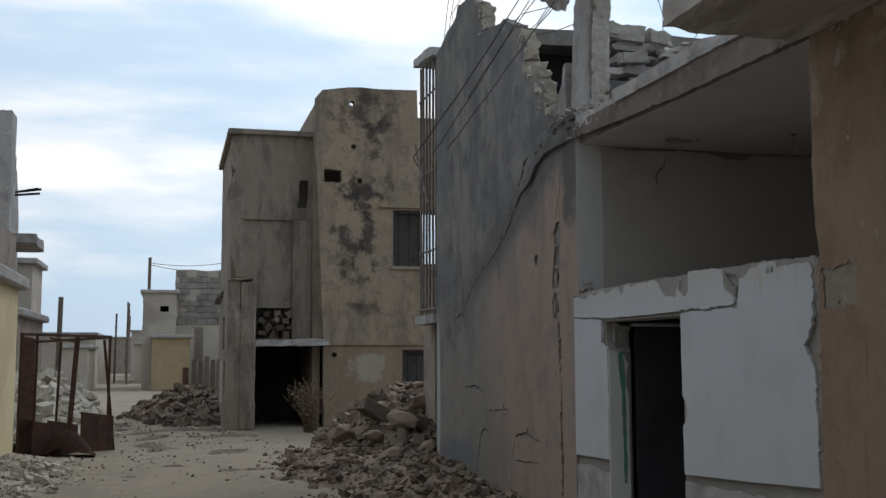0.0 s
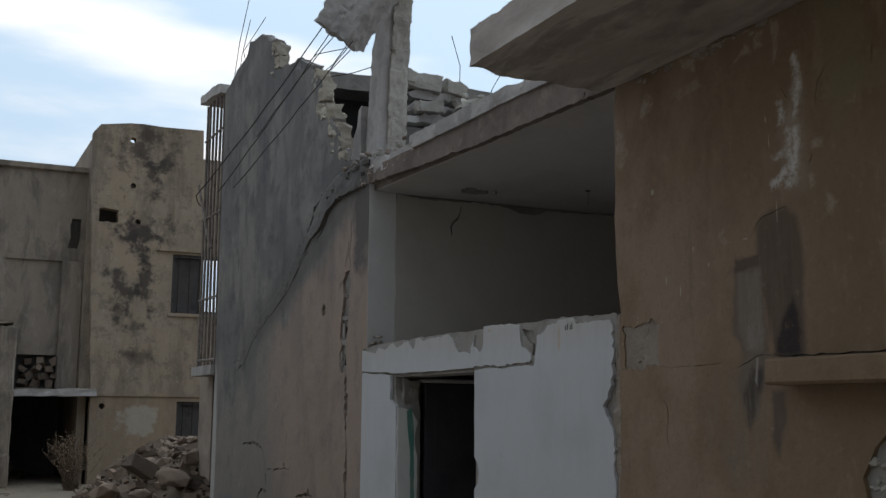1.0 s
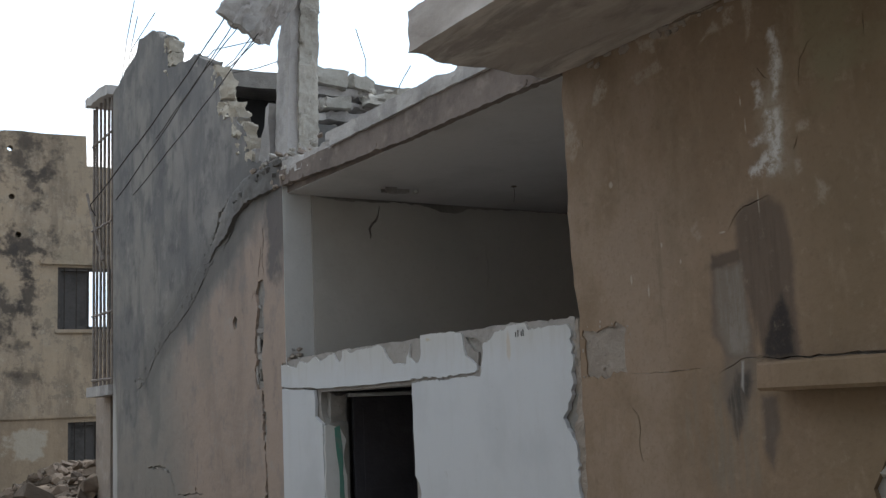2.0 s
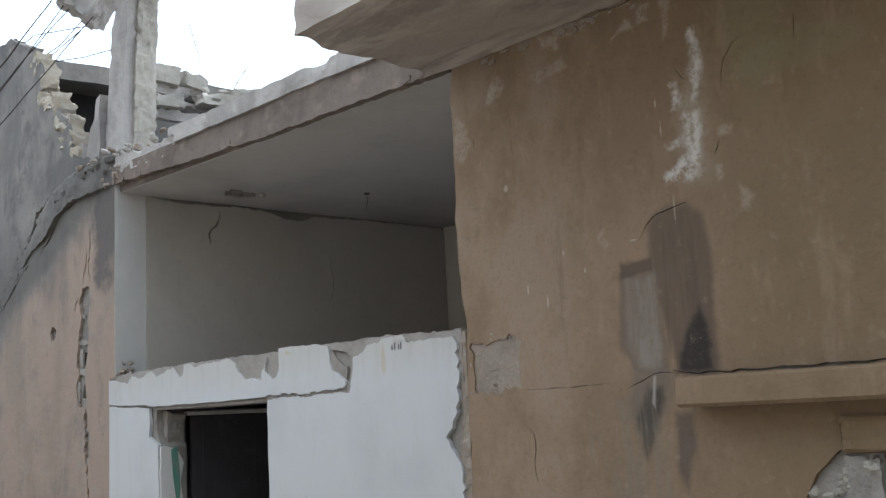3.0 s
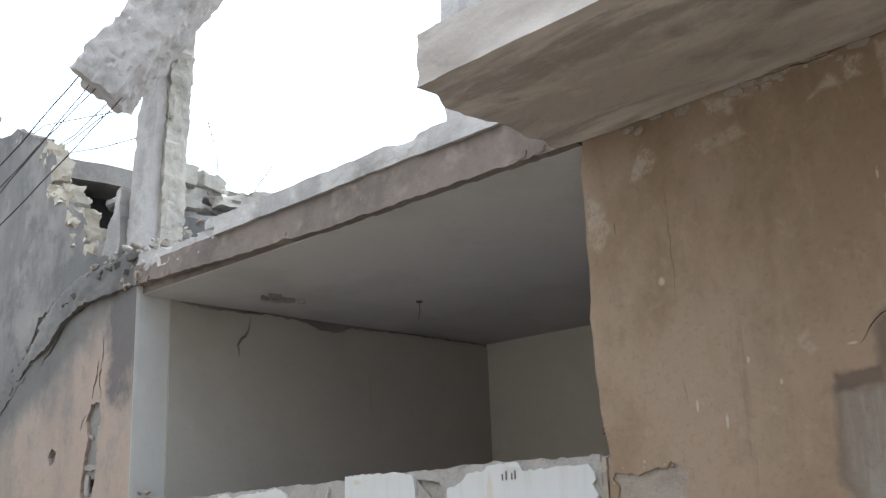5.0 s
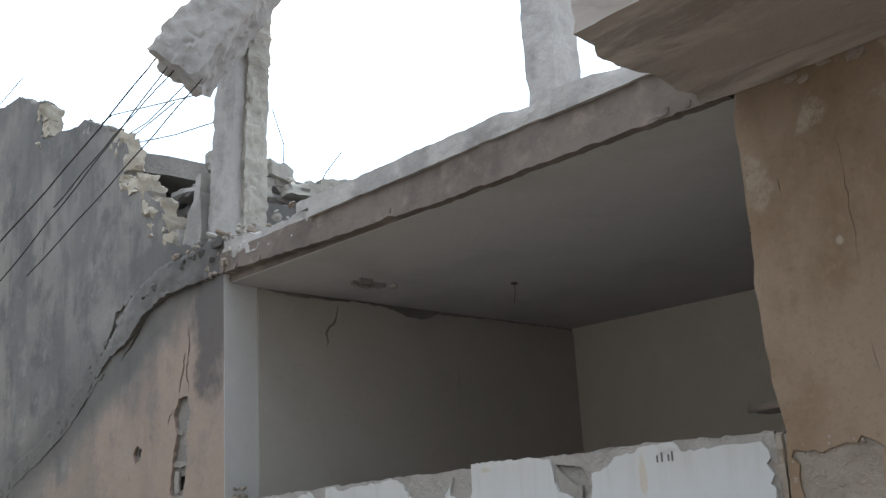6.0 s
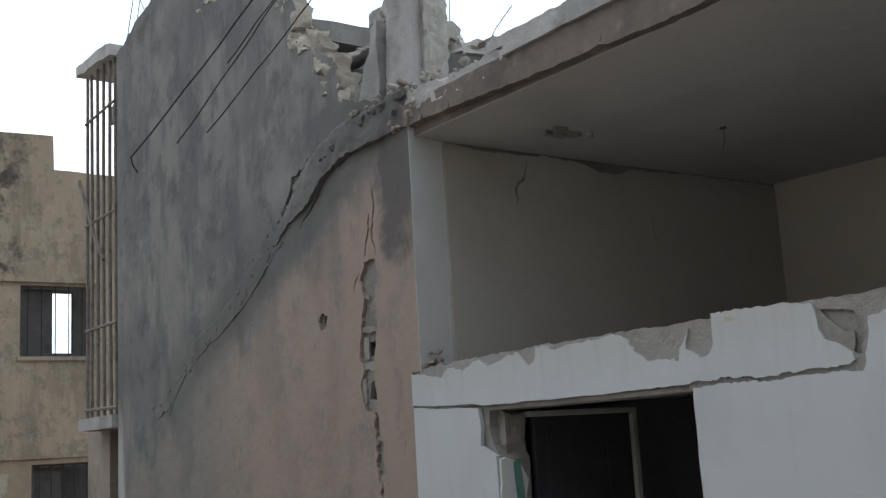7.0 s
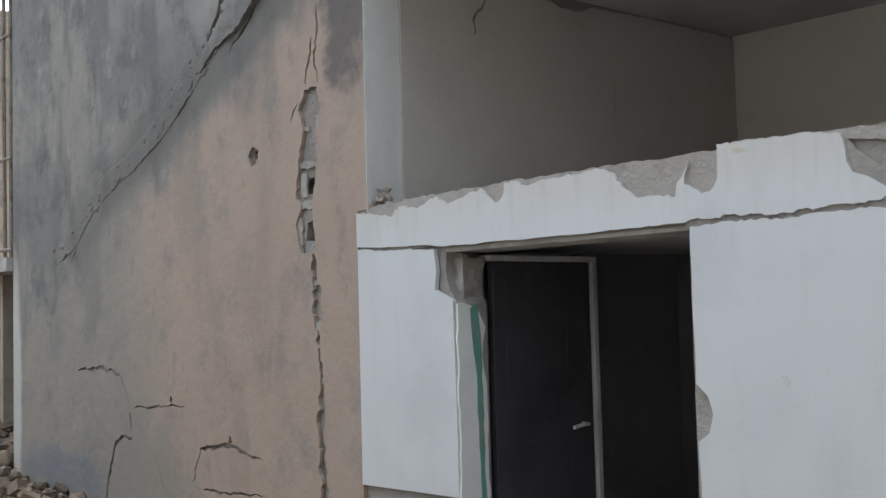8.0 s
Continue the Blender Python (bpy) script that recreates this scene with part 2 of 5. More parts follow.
def tall_plaster():
    m = Mat("grey_and_pink_plaster", 0.92).base((0.225, 0.21, 0.2))
    y, z = m.axis(1), m.axis(2)
    rag = m.math("MULTIPLY", m.math("SUBTRACT", m.noise(1.1, 7, 0.65), 0.5), 1.6)
    # pink render below the diagonal scar, from (10.9, 4.1) down to (15.6, 2.2)
    line = m.math("ADD", m.math("ADD", z, m.math("MULTIPLY", m.math("SUBTRACT", y, 10.9), 0.43)), rag)
    up = m.span(line, 3.4, 4.5)
    m.over(m.span(m.noise(0.75, 5, 0.55), 0.45, 0.6), (0.265, 0.247, 0.23), amount=0.8)
    m.over(m.span(line, 4.2, 3.75), (0.37, 0.282, 0.231))
    m.over(m.math("MULTIPLY", m.span(m.noise(1.4, 6, 0.6, (1, 1.5, 0.5)), 0.5, 0.66), m.span(line, 4.2, 3.75)), (0.285, 0.222, 0.185), amount=0.6)
    edge = m.span(m.math("ADD", y, rag), 13.1, 14.6)
    m.over(edge, (0.255, 0.235, 0.21), amount=0.85)
    m.over(m.span(m.noise(2.0, 7, 0.7), 0.5, 0.68), (0.20, 0.185, 0.178), amount=0.55)
    streak = m.span(m.noise(2.2, 6, 0.6, (1, 1.3, 0.4)), 0.47, 0.66)
    m.over(m.math("MULTIPLY", streak, up), (0.115, 0.111, 0.114), amount=0.65)
    m.over(m.math("MULTIPLY", m.span(m.noise(3.4, 7, 0.65, (1, 1.6, 0.35)), 0.54, 0.7), up), (0.33, 0.305, 0.28), amount=0.4)
    m.over(m.math("MULTIPLY", m.span(m.noise(1.0, 6, 0.6), 0.44, 0.58), up), (0.145, 0.14, 0.141), amount=0.6)
    m.over(m.math("MULTIPLY", m.span(m.noise(2.3, 7, 0.7), 0.5, 0.64), up), (0.095, 0.092, 0.096), amount=0.55)
    m.over(m.span(m.noise(3.1, 7, 0.7), 0.56, 0.7), (0.34, 0.31, 0.285), amount=0.45)
    m.over(m.span(m.noise(4.3, 7, 0.75, (1, 1, 0.6)), 0.57, 0.66), (0.19, 0.165, 0.15), amount=0.4)
    # soot at the joint and along the scar
    m.over(m.blob(10.95, 3.62, 0.36, 0.75, 0.4, 4), (0.085, 0.083, 0.088), amount=0.8)
    m.over(m.blob(11.6, 4.15, 0.9, 0.35, 0.5, 3), (0.13, 0.125, 0.125), amount=0.7)
    scarline = m.math("ADD", m.math("ADD", z, m.math("MULTIPLY", m.math("SUBTRACT", y, 10.9), 0.40)), m.math("MULTIPLY", rag, 0.3))
    band = m.math("MULTIPLY", m.span(scarline, 3.8, 4.05), m.span(scarline, 4.65, 4.2))
    m.over(m.math("MULTIPLY", band, m.span(y, 15.8, 15.0)), (0.13, 0.12, 0.112), amount=0.75)
    m.over(m.blob(14.9, 2.3, 0.4, 0.9, 0.5), (0.19, 0.178, 0.165), amount=0.65)
    m.over(m.blob(13.0, 2.6, 0.3, 0.6, 0.5), (0.27, 0.225, 0.19), amount=0.6)
    m.over(m.blob(14.0, 0.5, 1.5, 0.6, 0.6, 2.5, 0.8), (0.25, 0.225, 0.195), amount=0.75)
    m.over(m.blob(15.6, 0.35, 1.2, 0.25, 0.4), (0.16, 0.175, 0.205), amount=0.65)
    m.over(m.blob(16.75, 1.0, 0.2, 1.6, 0.1), (0.5, 0.485, 0.46), amount=0.85)
    m.over(m.span(m.noise(30, 4), 0.5, 0.75), (0.18, 0.165, 0.155), amount=0.1)
    return m.tinted((0.84, 0.845, 0.85)).done(((60, 0.06, 0.002), (9, 0.14, 0.012), (2.2, 0.36, 0.06)))


def brown_plaster():
    m = Mat("ochre_plaster", 0.9).base((0.265, 0.19, 0.125))
    m.over(m.span(m.noise(0.9, 6, 0.6), 0.42, 0.66), (0.325, 0.235, 0.163), amount=0.9)
    m.over(m.span(m.noise(2.2, 7, 0.7, (1, 1.3, 0.5)), 0.5, 0.72), (0.215, 0.155, 0.095), amount=0.75)
    m.over(m.span(m.noise(5.5, 7, 0.7), 0.52, 0.72), (0.225, 0.165, 0.108), amount=0.75)
    m.over(m.span(m.math("ADD", m.axis(1), m.math("MULTIPLY", m.noise(2, 5), 0.3)), 5.3, 4.95), (0.22, 0.163, 0.095), amount=0.5)
    left = m.span(m.math("ADD", m.axis(1), m.math("MULTIPLY", m.noise(1.5, 6), 0.8)), 5.6, 6.3)
    m.over(m.math("MULTIPLY", m.span(m.noise(1.9, 7, 0.65, (1, 1, 0.7)), 0.4, 0.6), left), (0.365, 0.28, 0.21), amount=0.6)
    m.over(m.span(m.noise(3.6, 7, 0.7, (1, 1.4, 0.45)), 0.54, 0.68), (0.345, 0.262, 0.185), amount=0.5)
    m.over(m.span(m.noise(2.9, 7, 0.7, (1, 2.4, 0.3)), 0.56, 0.7), (0.2, 0.148, 0.1), amount=0.55)
    m.over(m.span(m.noise(12, 7, 0.75), 0.55, 0.7), (0.37, 0.285, 0.21), amount=0.4)
    fine = m.span(m.noise(16, 7, 0.75), 0.36, 0.6)
    streaks = m.span(m.noise(7, 6, 0.65, (1, 2.2, 0.25)), 0.42, 0.62)
    # green algae towards the top, damp run with dark soot below, pale salts above
    m.over(m.blob(4.72, 3.4, 0.2, 0.42, 0.5), (0.265, 0.245, 0.15), amount=0.35)
    m.over(m.blob(4.5, 3.25, 0.5, 0.1, 0.5), (0.265, 0.245, 0.15), amount=0.25)
    m.over(m.poly([(5.32, 1.98), (5.0, 1.975), (4.99, 2.5), (5.02, 2.66), (5.10, 2.72), (5.2, 2.715), (5.26, 2.70), (5.34, 2.63), (5.34, 2.5), (5.31, 2.4)], 0.025, 0.02, 6), (0.155, 0.118, 0.09), amount=0.9)
    m.over(m.math("MULTIPLY", m.poly([(5.3, 2.0), (5.03, 2.0), (5.02, 2.48), (5.08, 2.68), (5.25, 2.66)], 0.06, 0.03, 5), streaks), (0.115, 0.088, 0.068), amount=0.6)
    m.over(m.poly([(5.068, 2.27), (5.035, 2.18), (5.022, 1.98), (5.215, 1.98), (5.17, 2.13), (5.104, 2.22)], 0.025, 0.02, 8), (0.04, 0.035, 0.034), amount=0.92)
    m.over(m.poly([(5.50, 2.46), (5.295, 2.45), (5.26, 2.0), (5.43, 1.99), (5.515, 2.12)], 0.02, 0.02, 8), (0.175, 0.14, 0.11), amount=0.8)
    m.over(m.poly([(5.47, 2.43), (5.31, 2.425), (5.295, 2.28), (5.285, 2.07), (5.32, 2.0), (5.42, 2.015), (5.475, 2.126)], 0.02, 0.016, 8), (0.24, 0.205, 0.168), amount=0.75)
    m.over(m.math("MULTIPLY", m.poly([(5.46, 2.43), (5.31, 2.43), (5.29, 2.02), (5.45, 2.02)], 0.03, 0.02, 8), streaks), (0.335, 0.31, 0.275), amount=0.5)
    m.over(m.poly([(5.49, 2.495), (5.31, 2.51), (5.31, 2.45), (5.49, 2.43)], 0.012, 0.012, 9), (0.105, 0.083, 0.066), amount=0.8)
    m.over(m.poly([(5.45, 2.0), (5.24, 2.0), (5.27, 1.85), (5.34, 1.75), (5.42, 1.67), (5.49, 1.8)], 0.04, 0.03, 6), (0.19, 0.16, 0.13), amount=0.8)
    m.over(m.poly([(5.30, 1.93), (5.28, 1.86), (5.34, 1.747), (5.398, 1.60), (5.43, 1.67), (5.45, 1.8), (5.38, 1.93)], 0.025, 0.02, 7), (0.06, 0.054, 0.05), amount=0.85)
    m.over(m.poly([(5.345, 1.98), (5.33, 1.98), (5.345, 1.84), (5.36, 1.86)], 0.008, 0.006, 9), (0.44, 0.42, 0.39), amount=0.8)
    m.over(m.poly([(5.235, 1.82), (5.154, 1.81), (5.15, 1.647), (5.205, 1.49), (5.245, 1.576)], 0.025, 0.015, 7), (0.125, 0.102, 0.084), amount=0.85)
    m.over(m.math("MULTIPLY", m.blob(5.5, 1.65, 0.35, 0.4, 0.3, 4, 0.6), streaks), (0.24, 0.205, 0.16), amount=0.7)
    m.over(m.poly([(5.15, 3.66), (4.96, 3.6), (4.955, 2.8), (5.23, 2.8), (5.2, 2.98), (5.13, 3.1), (5.16, 3.3)], 0.06, 0.05, 5), (0.335, 0.275, 0.205), amount=0.6)
    # salts: a long run, broken rings and bright crusts at its foot
    m.over(m.math("MULTIPLY", m.poly([(5.13, 3.62), (4.965, 3.55), (4.965, 2.82), (5.2, 2.82), (5.19, 2.95), (5.12, 3.1), (5.15, 3.25)], 0.05, 0.045, 6), fine), (0.40, 0.345, 0.27), amount=0.85)
    for pts in ([(5.05, 3.5), (4.975, 3.48), (4.975, 3.3), (5.0, 3.17), (5.05, 3.17), (5.03, 3.32)], [(5.06, 3.12), (4.985, 3.12), (4.99, 3.0), (5.02, 2.87), (5.075, 2.9), (5.08, 3.03)],
                [(5.0, 2.95), (5.03, 2.85), (5.06, 2.82), (5.2, 2.83), (5.2, 2.87), (5.13, 2.91)], [(5.13, 3.26), (5.1, 3.26), (5.085, 3.16), (5.12, 3.15)], [(5.17, 3.0), (5.06, 3.015), (5.06, 2.99), (5.17, 2.98)]):
        m.over(m.math("MULTIPLY", m.poly(pts, 0.022, 0.035, 9), m.span(m.noise(22, 7, 0.75), 0.36, 0.58)), (0.68, 0.66, 0.62), amount=0.9)
    for pts, a in (([(5.29, 3.69), (5.217, 3.665), (5.225, 3.59), (5.289, 3.6)], 0.85), ([(5.906, 3.71), (5.787, 3.70), (5.775, 3.63), (5.893, 3.645)], 0.85), ([(6.243, 3.62), (6.163, 3.54), (6.198, 3.476), (6.31, 3.465), (6.27, 3.57)], 0.85),
                   ([(5.98, 3.53), (5.763, 3.57), (5.73, 3.513), (5.93, 3.475)], 0.6), ([(6.57, 3.45), (6.47, 3.41), (6.436, 3.29), (6.525, 3.18), (6.57, 3.27)], 0.5), ([(5.46, 3.56), (5.35, 3.635), (5.31, 3.594)], 0.8),
                   ([(5.66, 3.725), (5.34, 3.735), (5.32, 3.715), (5.66, 3.70)], 0.9), ([(5.16, 3.71), (5.1, 3.70), (5.12, 3.5), (5.15, 3.48)], 0.65), ([(4.9, 3.01), (4.826, 3.01), (4.83, 2.975), (4.9, 2.975)], 0.7),
                   ([(4.93, 2.85), (4.9, 2.85), (4.895, 2.79), (4.92, 2.78)], 0.7), ([(4.815, 2.75), (4.77, 2.7), (4.80, 2.63), (4.845, 2.62)], 0.55), ([(5.62, 2.66), (5.58, 2.68), (5.53, 2.6), (5.57, 2.58)], 0.4), ([(5.8, 3.7), (5.6, 3.7), (5.6, 3.66), (5.8, 3.67)], 0.6)):
        m.over(m.math("MULTIPLY", m.poly(pts, 0.014, 0.018, 9), fine), (0.46, 0.405, 0.325), amount=a)
    for y, z, a, b in ((6.2, 2.99, 0.022, 0.022), (5.83, 2.6, 0.009, 0.02), (6.08, 2.45, 0.009, 0.03), (5.22, 3.2, 0.008, 0.03), (5.2, 3.08, 0.008, 0.05), (5.16, 2.7, 0.008, 0.08), (5.95, 2.38, 0.01, 0.04), (5.7, 2.5, 0.012, 0.02), (5.4, 2.6, 0.03, 0.008)):
        m.over(m.blob(y, z, a, b, 0.5, 12, 0.9), (0.52, 0.47, 0.39), amount=0.75)
    m.over(m.span(m.noise(9, 6, 0.7), 0.6, 0.72), (0.42, 0.35, 0.26), amount=0.3)
    m.over(m.span(m.noise(45, 4), 0.5, 0.75), (0.17, 0.12, 0.075), amount=0.3)
    return m.tinted((0.81, 0.785, 0.79)).done(((70, 0.12, 0.003), (9, 0.3, 0.014), (1.6, 0.4, 0.05)))


def white_paint():
    m = Mat("white_paint", 0.75).base((0.55, 0.562, 0.575))
    m.over(m.span(m.noise(1.5, 6), 0.45, 0.7), (0.485, 0.497, 0.51), amount=0.8)
    m.over(m.span(m.noise(3.0, 7, 0.7, (1, 3, 0.5)), 0.52, 0.75), (0.50, 0.50, 0.495), amount=0.55)
    ragged = m.math("ADD", m.axis(2), m.math("MULTIPLY", m.noise(5, 5), 0.3))
    top = m.span(ragged, 2.2, 2.5)
    m.over(top, (0.50, 0.48, 0.44), amount=0.65)
    runs = m.span(m.noise(6.0, 6, 0.6, (1, 2.2, 0.3)), 0.5, 0.68)
    m.over(m.math("MULTIPLY", runs, m.span(m.axis(2), 1.95, 2.3)), (0.45, 0.43, 0.40), amount=0.45)
    m.over(m.blob(7.26, 2.2, 0.02, 0.12, 0.9, 6, 0.8), (0.50, 0.40, 0.28), amount=0.55)
    m.over(m.blob(8.24, 2.3, 0.05, 0.02, 0.9, 8, 0.9), (0.46, 0.39, 0.27), amount=0.7)
    m.over(m.blob(7.1, 2.28, 0.09, 0.03, 0.8, 8, 0.7), (0.38, 0.36, 0.34), amount=0.6)
    m.over(m.span(m.noise(26, 5, 0.7), 0.66, 0.72), (0.38, 0.375, 0.36), amount=0.6)
    m.over(m.span(m.noise(9, 6, 0.75), 0.66, 0.71), (0.40, 0.39, 0.37), amount=0.5)
    return m.tinted((0.885, 0.87, 0.875)).done(((50, 0.06, 0.002), (4, 0.14, 0.02)))


def dust():
    m = Mat("dusty_ground", 0.97).base((0.285, 0.238, 0.182))
    m.over(m.span(m.noise(0.35, 6), 0.42, 0.66), (0.26, 0.218, 0.16), amount=0.9)
    m.over(m.span(m.noise(0.9, 7, 0.7, (1.6, 0.5, 1)), 0.47, 0.66), (0.21, 0.185, 0.15), amount=0.75)
    m.over(m.span(m.noise(2.7, 7, 0.7), 0.5, 0.7), (0.18, 0.155, 0.13), amount=0.6)
    m.over(m.span(m.noise(1.6, 6, 0.7), 0.56, 0.7), (0.36, 0.31, 0.24), amount=0.5)
    m.over(m.span(m.noise(14, 5, 0.7), 0.55, 0.68), (0.15, 0.13, 0.11), amount=0.6)
    return m.done(((40, 0.6, 0.012), (4, 0.6, 0.06)))


def old_facade():
    """The stained facade of the house across the gap."""
    m = Mat("stained_facade", 0.93).base((0.33, 0.262, 0.195))
    x, z = m.axis(0), m.axis(2)
    m.over(m.span(m.noise(0.6, 6), 0.42, 0.6), (0.30, 0.245, 0.188), amount=0.9)
    m.over(m.span(m.noise(1.5, 7, 0.7), 0.5, 0.66), (0.34, 0.29, 0.235), amount=0.5)
    m.over(m.span(m.noise(1.2, 7, 0.7, (1.5, 1, 0.35)), 0.44, 0.62), (0.155, 0.125, 0.1), amount=0.6)
    m.over(m.span(m.noise(3.2, 7, 0.75), 0.5, 0.62), (0.13, 0.115, 0.1), amount=0.5)
    m.over(m.span(m.noise(5.0, 7, 0.75), 0.56, 0.66), (0.44, 0.40, 0.33), amount=0.4)
    for cx, cz, rx, rz, a in ((5.3, 7.75, 0.7, 0.7, 0.75), (5.45, 7.2, 0.3, 0.6, 0.75), (5.35, 5.75, 0.6, 0.55, 0.9), (5.3, 5.3, 0.4, 0.4, 0.9), (4.9, 4.35, 0.38, 0.75, 0.85), (5.45, 4.6, 0.22, 0.6, 0.85), (5.25, 3.6, 0.2, 0.5, 0.6), (5.3, 2.9, 0.35, 0.35, 0.6)):
        m.over(m.blob(cx, cz, rx * 1.1, rz * 1.1, 1.3, 2.6, 0.95, "x"), (0.055, 0.048, 0.045), amount=a)
    m.over(m.blob(6.3, 5.0, 0.5, 1.8, 0.6, 1.5, 0.8, "x"), (0.25, 0.215, 0.165), amount=0.5)
    m.over(m.span(z, 2.1, 1.9), (0.27, 0.205, 0.145), amount=0.6)
    wing = m.span(m.math("ADD", x, m.math("MULTIPLY", m.noise(1.3, 6), 1.2)), 5.1, 4.5)
    m.over(wing, (0.235, 0.205, 0.178), amount=0.7)
    m.over(m.math("MULTIPLY", wing, m.span(m.noise(1.6, 7, 0.7, (1.3, 1, 0.45), 0.5), 0.46, 0.62)), (0.1, 0.088, 0.08), amount=0.6)
    m.over(m.math("MULTIPLY", wing, m.span(m.noise(2.1, 7, 0.7, (1.3, 1, 0.45), 0.5), 0.54, 0.68)), (0.36, 0.325, 0.29), amount=0.45)
    m.over(m.blob(5.4, 1.4, 0.5, 0.35, 0.7, 2, 0.3, "x"), (0.42, 0.39, 0.34), amount=0.6)
    return m.tinted((1.09, 1.07, 1.04)).done(((25, 0.4, 0.01), (3, 0.5, 0.05)))


TALL, BROWN, WHITE, DUST, OLD = tall_plaster(), brown_plaster(), white_paint(), dust(), old_facade()
FACADE = 4.7


# ---- mesh helpers ----
def from_lists(verts, faces):
    bm = bmesh.new()
    vs = [bm.verts.new(v) for v in verts]
    for f in faces:
        try:
            bm.faces.new([vs[i] for i in f])
        except ValueError:
            pass
    return bm


def part(name, bm, material, parent=None, label="", smooth=False):
    me = bpy.data.meshes.new(name)
    bm.normal_update()
    if smooth:
        for e in bm.edges:
            e.smooth = len(e.link_faces) == 2 and e.calc_face_angle(0) < 0.55
    bm.to_mesh(me)
    bm.free()
    me.materials.append(material)
    if smooth:
        for p in me.polygons:
            p.use_smooth = True
    ob = new(name, me)
    if parent:
        ob.parent = parent
    if label:
        tagged(ob, label)
    return ob


def thing(name, label, category, group="", kind="", at=(0, 0, 0)):
    ob = new(name)
    ob.empty_display_size = 0.1
    return tagged(ob, label, category, group, kind)


def jag(points, amp, step, rng, closed=False):
    """Breaks the edges of an outline into a ragged line."""
    out = []
    n = len(points)
    for i in range(n if closed else n - 1):
        a, b = Vector(points[i]), Vector(points[(i + 1) % n])
        d = b - a
        k = max(1, int(d.length / step))
        side = Vector((-d.y, d.x)).normalized()
        for j in range(k):
            f = j / k + (rng.uniform(-0.3, 0.3) / k if j else 0)
            out.append(tuple(a + d * f + side * (rng.uniform(-amp, amp) if j else rng.uniform(-amp, amp) * 0.5)))
    if not closed:
        out.append(tuple(points[-1]))
    return out


def crack(points, width, rng, step=0.06, amp=0.02):
    """A closed, ragged, spindle-shaped outline along a line."""
    line = jag(points, amp, step, rng)
    up, down = [], []
    n = len(line)
    for i, p in enumerate(line):
        a, b = Vector(line[max(0, i - 1)]), Vector(line[min(n - 1, i + 1)])
        side = Vector((-(b - a).y, (b - a).x)).normalized()
        w = width * min(1.0, 0.25 + 3.0 * min(i, n - 1 - i) / n) * rng.uniform(0.45, 1.2) / 2
        up.append(tuple(Vector(p) + side * w))
        down.append(tuple(Vector(p) - side * w))
    return up + down[::-1]


def slab(outer, lo, hi, holes=(), axis="x"):
    """A plate: an outline with holes, from lo to hi along an axis. Outline in (y, z) for x, (x, z) for y, (x, y) for z."""
    from mathutils.geometry import tessellate_polygon
    rings = [[Vector((*p, 0)) for p in r] for r in (outer, *holes)]
    flat = [p for r in rings for p in r]
    tris = tessellate_polygon(rings)

    def put(p, d):
        return {"x": (d, p[0], p[1]), "y": (p[0], d, p[1]), "z": (p[0], p[1], d)}[axis]

    n = len(flat)
    verts = [put(p, lo) for p in flat] + [put(p, hi) for p in flat]
    faces = [t for t in tris] + [tuple(i + n for i in reversed(t)) for t in tris]
    s = 0
    for r in rings:
        k = len(r)
        faces += [(s + i, s + (i + 1) % k, n + s + (i + 1) % k, n + s + i) for i in range(k)]
        s += k
    bm = from_lists(verts, faces)
    bmesh.ops.recalc_face_normals(bm, faces=bm.faces)
    return bm


def rect(a0, b0, a1, b1):
    return [(a0, b0), (a1, b0), (a1, b1), (a0, b1)]


def box(x0, y0, z0, x1, y1, z1, bevel=0.0, rough=0.0, rng=None, cuts=0):
    bm = bmesh.new()
    m = Matrix.Translation(((x0 + x1) / 2, (y0 + y1) / 2, (z0 + z1) / 2)) @ Matrix.Diagonal((x1 - x0, y1 - y0, z1 - z0, 1))
    bmesh.ops.create_cube(bm, size=1, matrix=m)
    if cuts:
        bmesh.ops.subdivide_edges(bm, edges=bm.edges[:], cuts=cuts, use_grid_fill=True)
    if bevel:
        bmesh.ops.bevel(bm, geom=bm.edges[:], offset=bevel, segments=1, affect="EDGES")
    if rough:
        for v in bm.verts:
            v.co += Vector((rng.uniform(-1, 1), rng.uniform(-1, 1), rng.uniform(-1, 1))) * rough
    return bm


def beam(a, b, w, h, rough=0.02, rng=None, cuts=6, up=(0, 0, 1)):
    """A rough bar with a rectangular section from a to b."""
    a, b = Vector(a), Vector(b)
    d = (b - a).normalized()
    s = d.cross(Vector(up)).normalized()
    u = s.cross(d)
    verts, faces = [], []
    for i in range(cuts + 1):
        c = a.lerp(b, i / cuts)
        ring = []
        for q in ((-1, -1), (0, -1), (1, -1), (1, 0), (1, 1), (0, 1), (-1, 1), (-1, 0)):
            j = Vector((rng.uniform(-1, 1), rng.uniform(-1, 1), rng.uniform(-1, 1))) * rough if rng else Vector()
            ring.append(c + s * (q[0] * w / 2) + u * (q[1] * h / 2) + j)
        verts += ring
    for i in range(cuts):
        for k in range(8):
            faces.append((i * 8 + k, i * 8 + (k + 1) % 8, i * 8 + 8 + (k + 1) % 8, i * 8 + 8 + k))
    faces += [tuple(range(7, -1, -1)), tuple(range(cuts * 8, cuts * 8 + 8))]
    bm = from_lists(verts, faces)
    bmesh.ops.recalc_face_normals(bm, faces=bm.faces)
    return bm


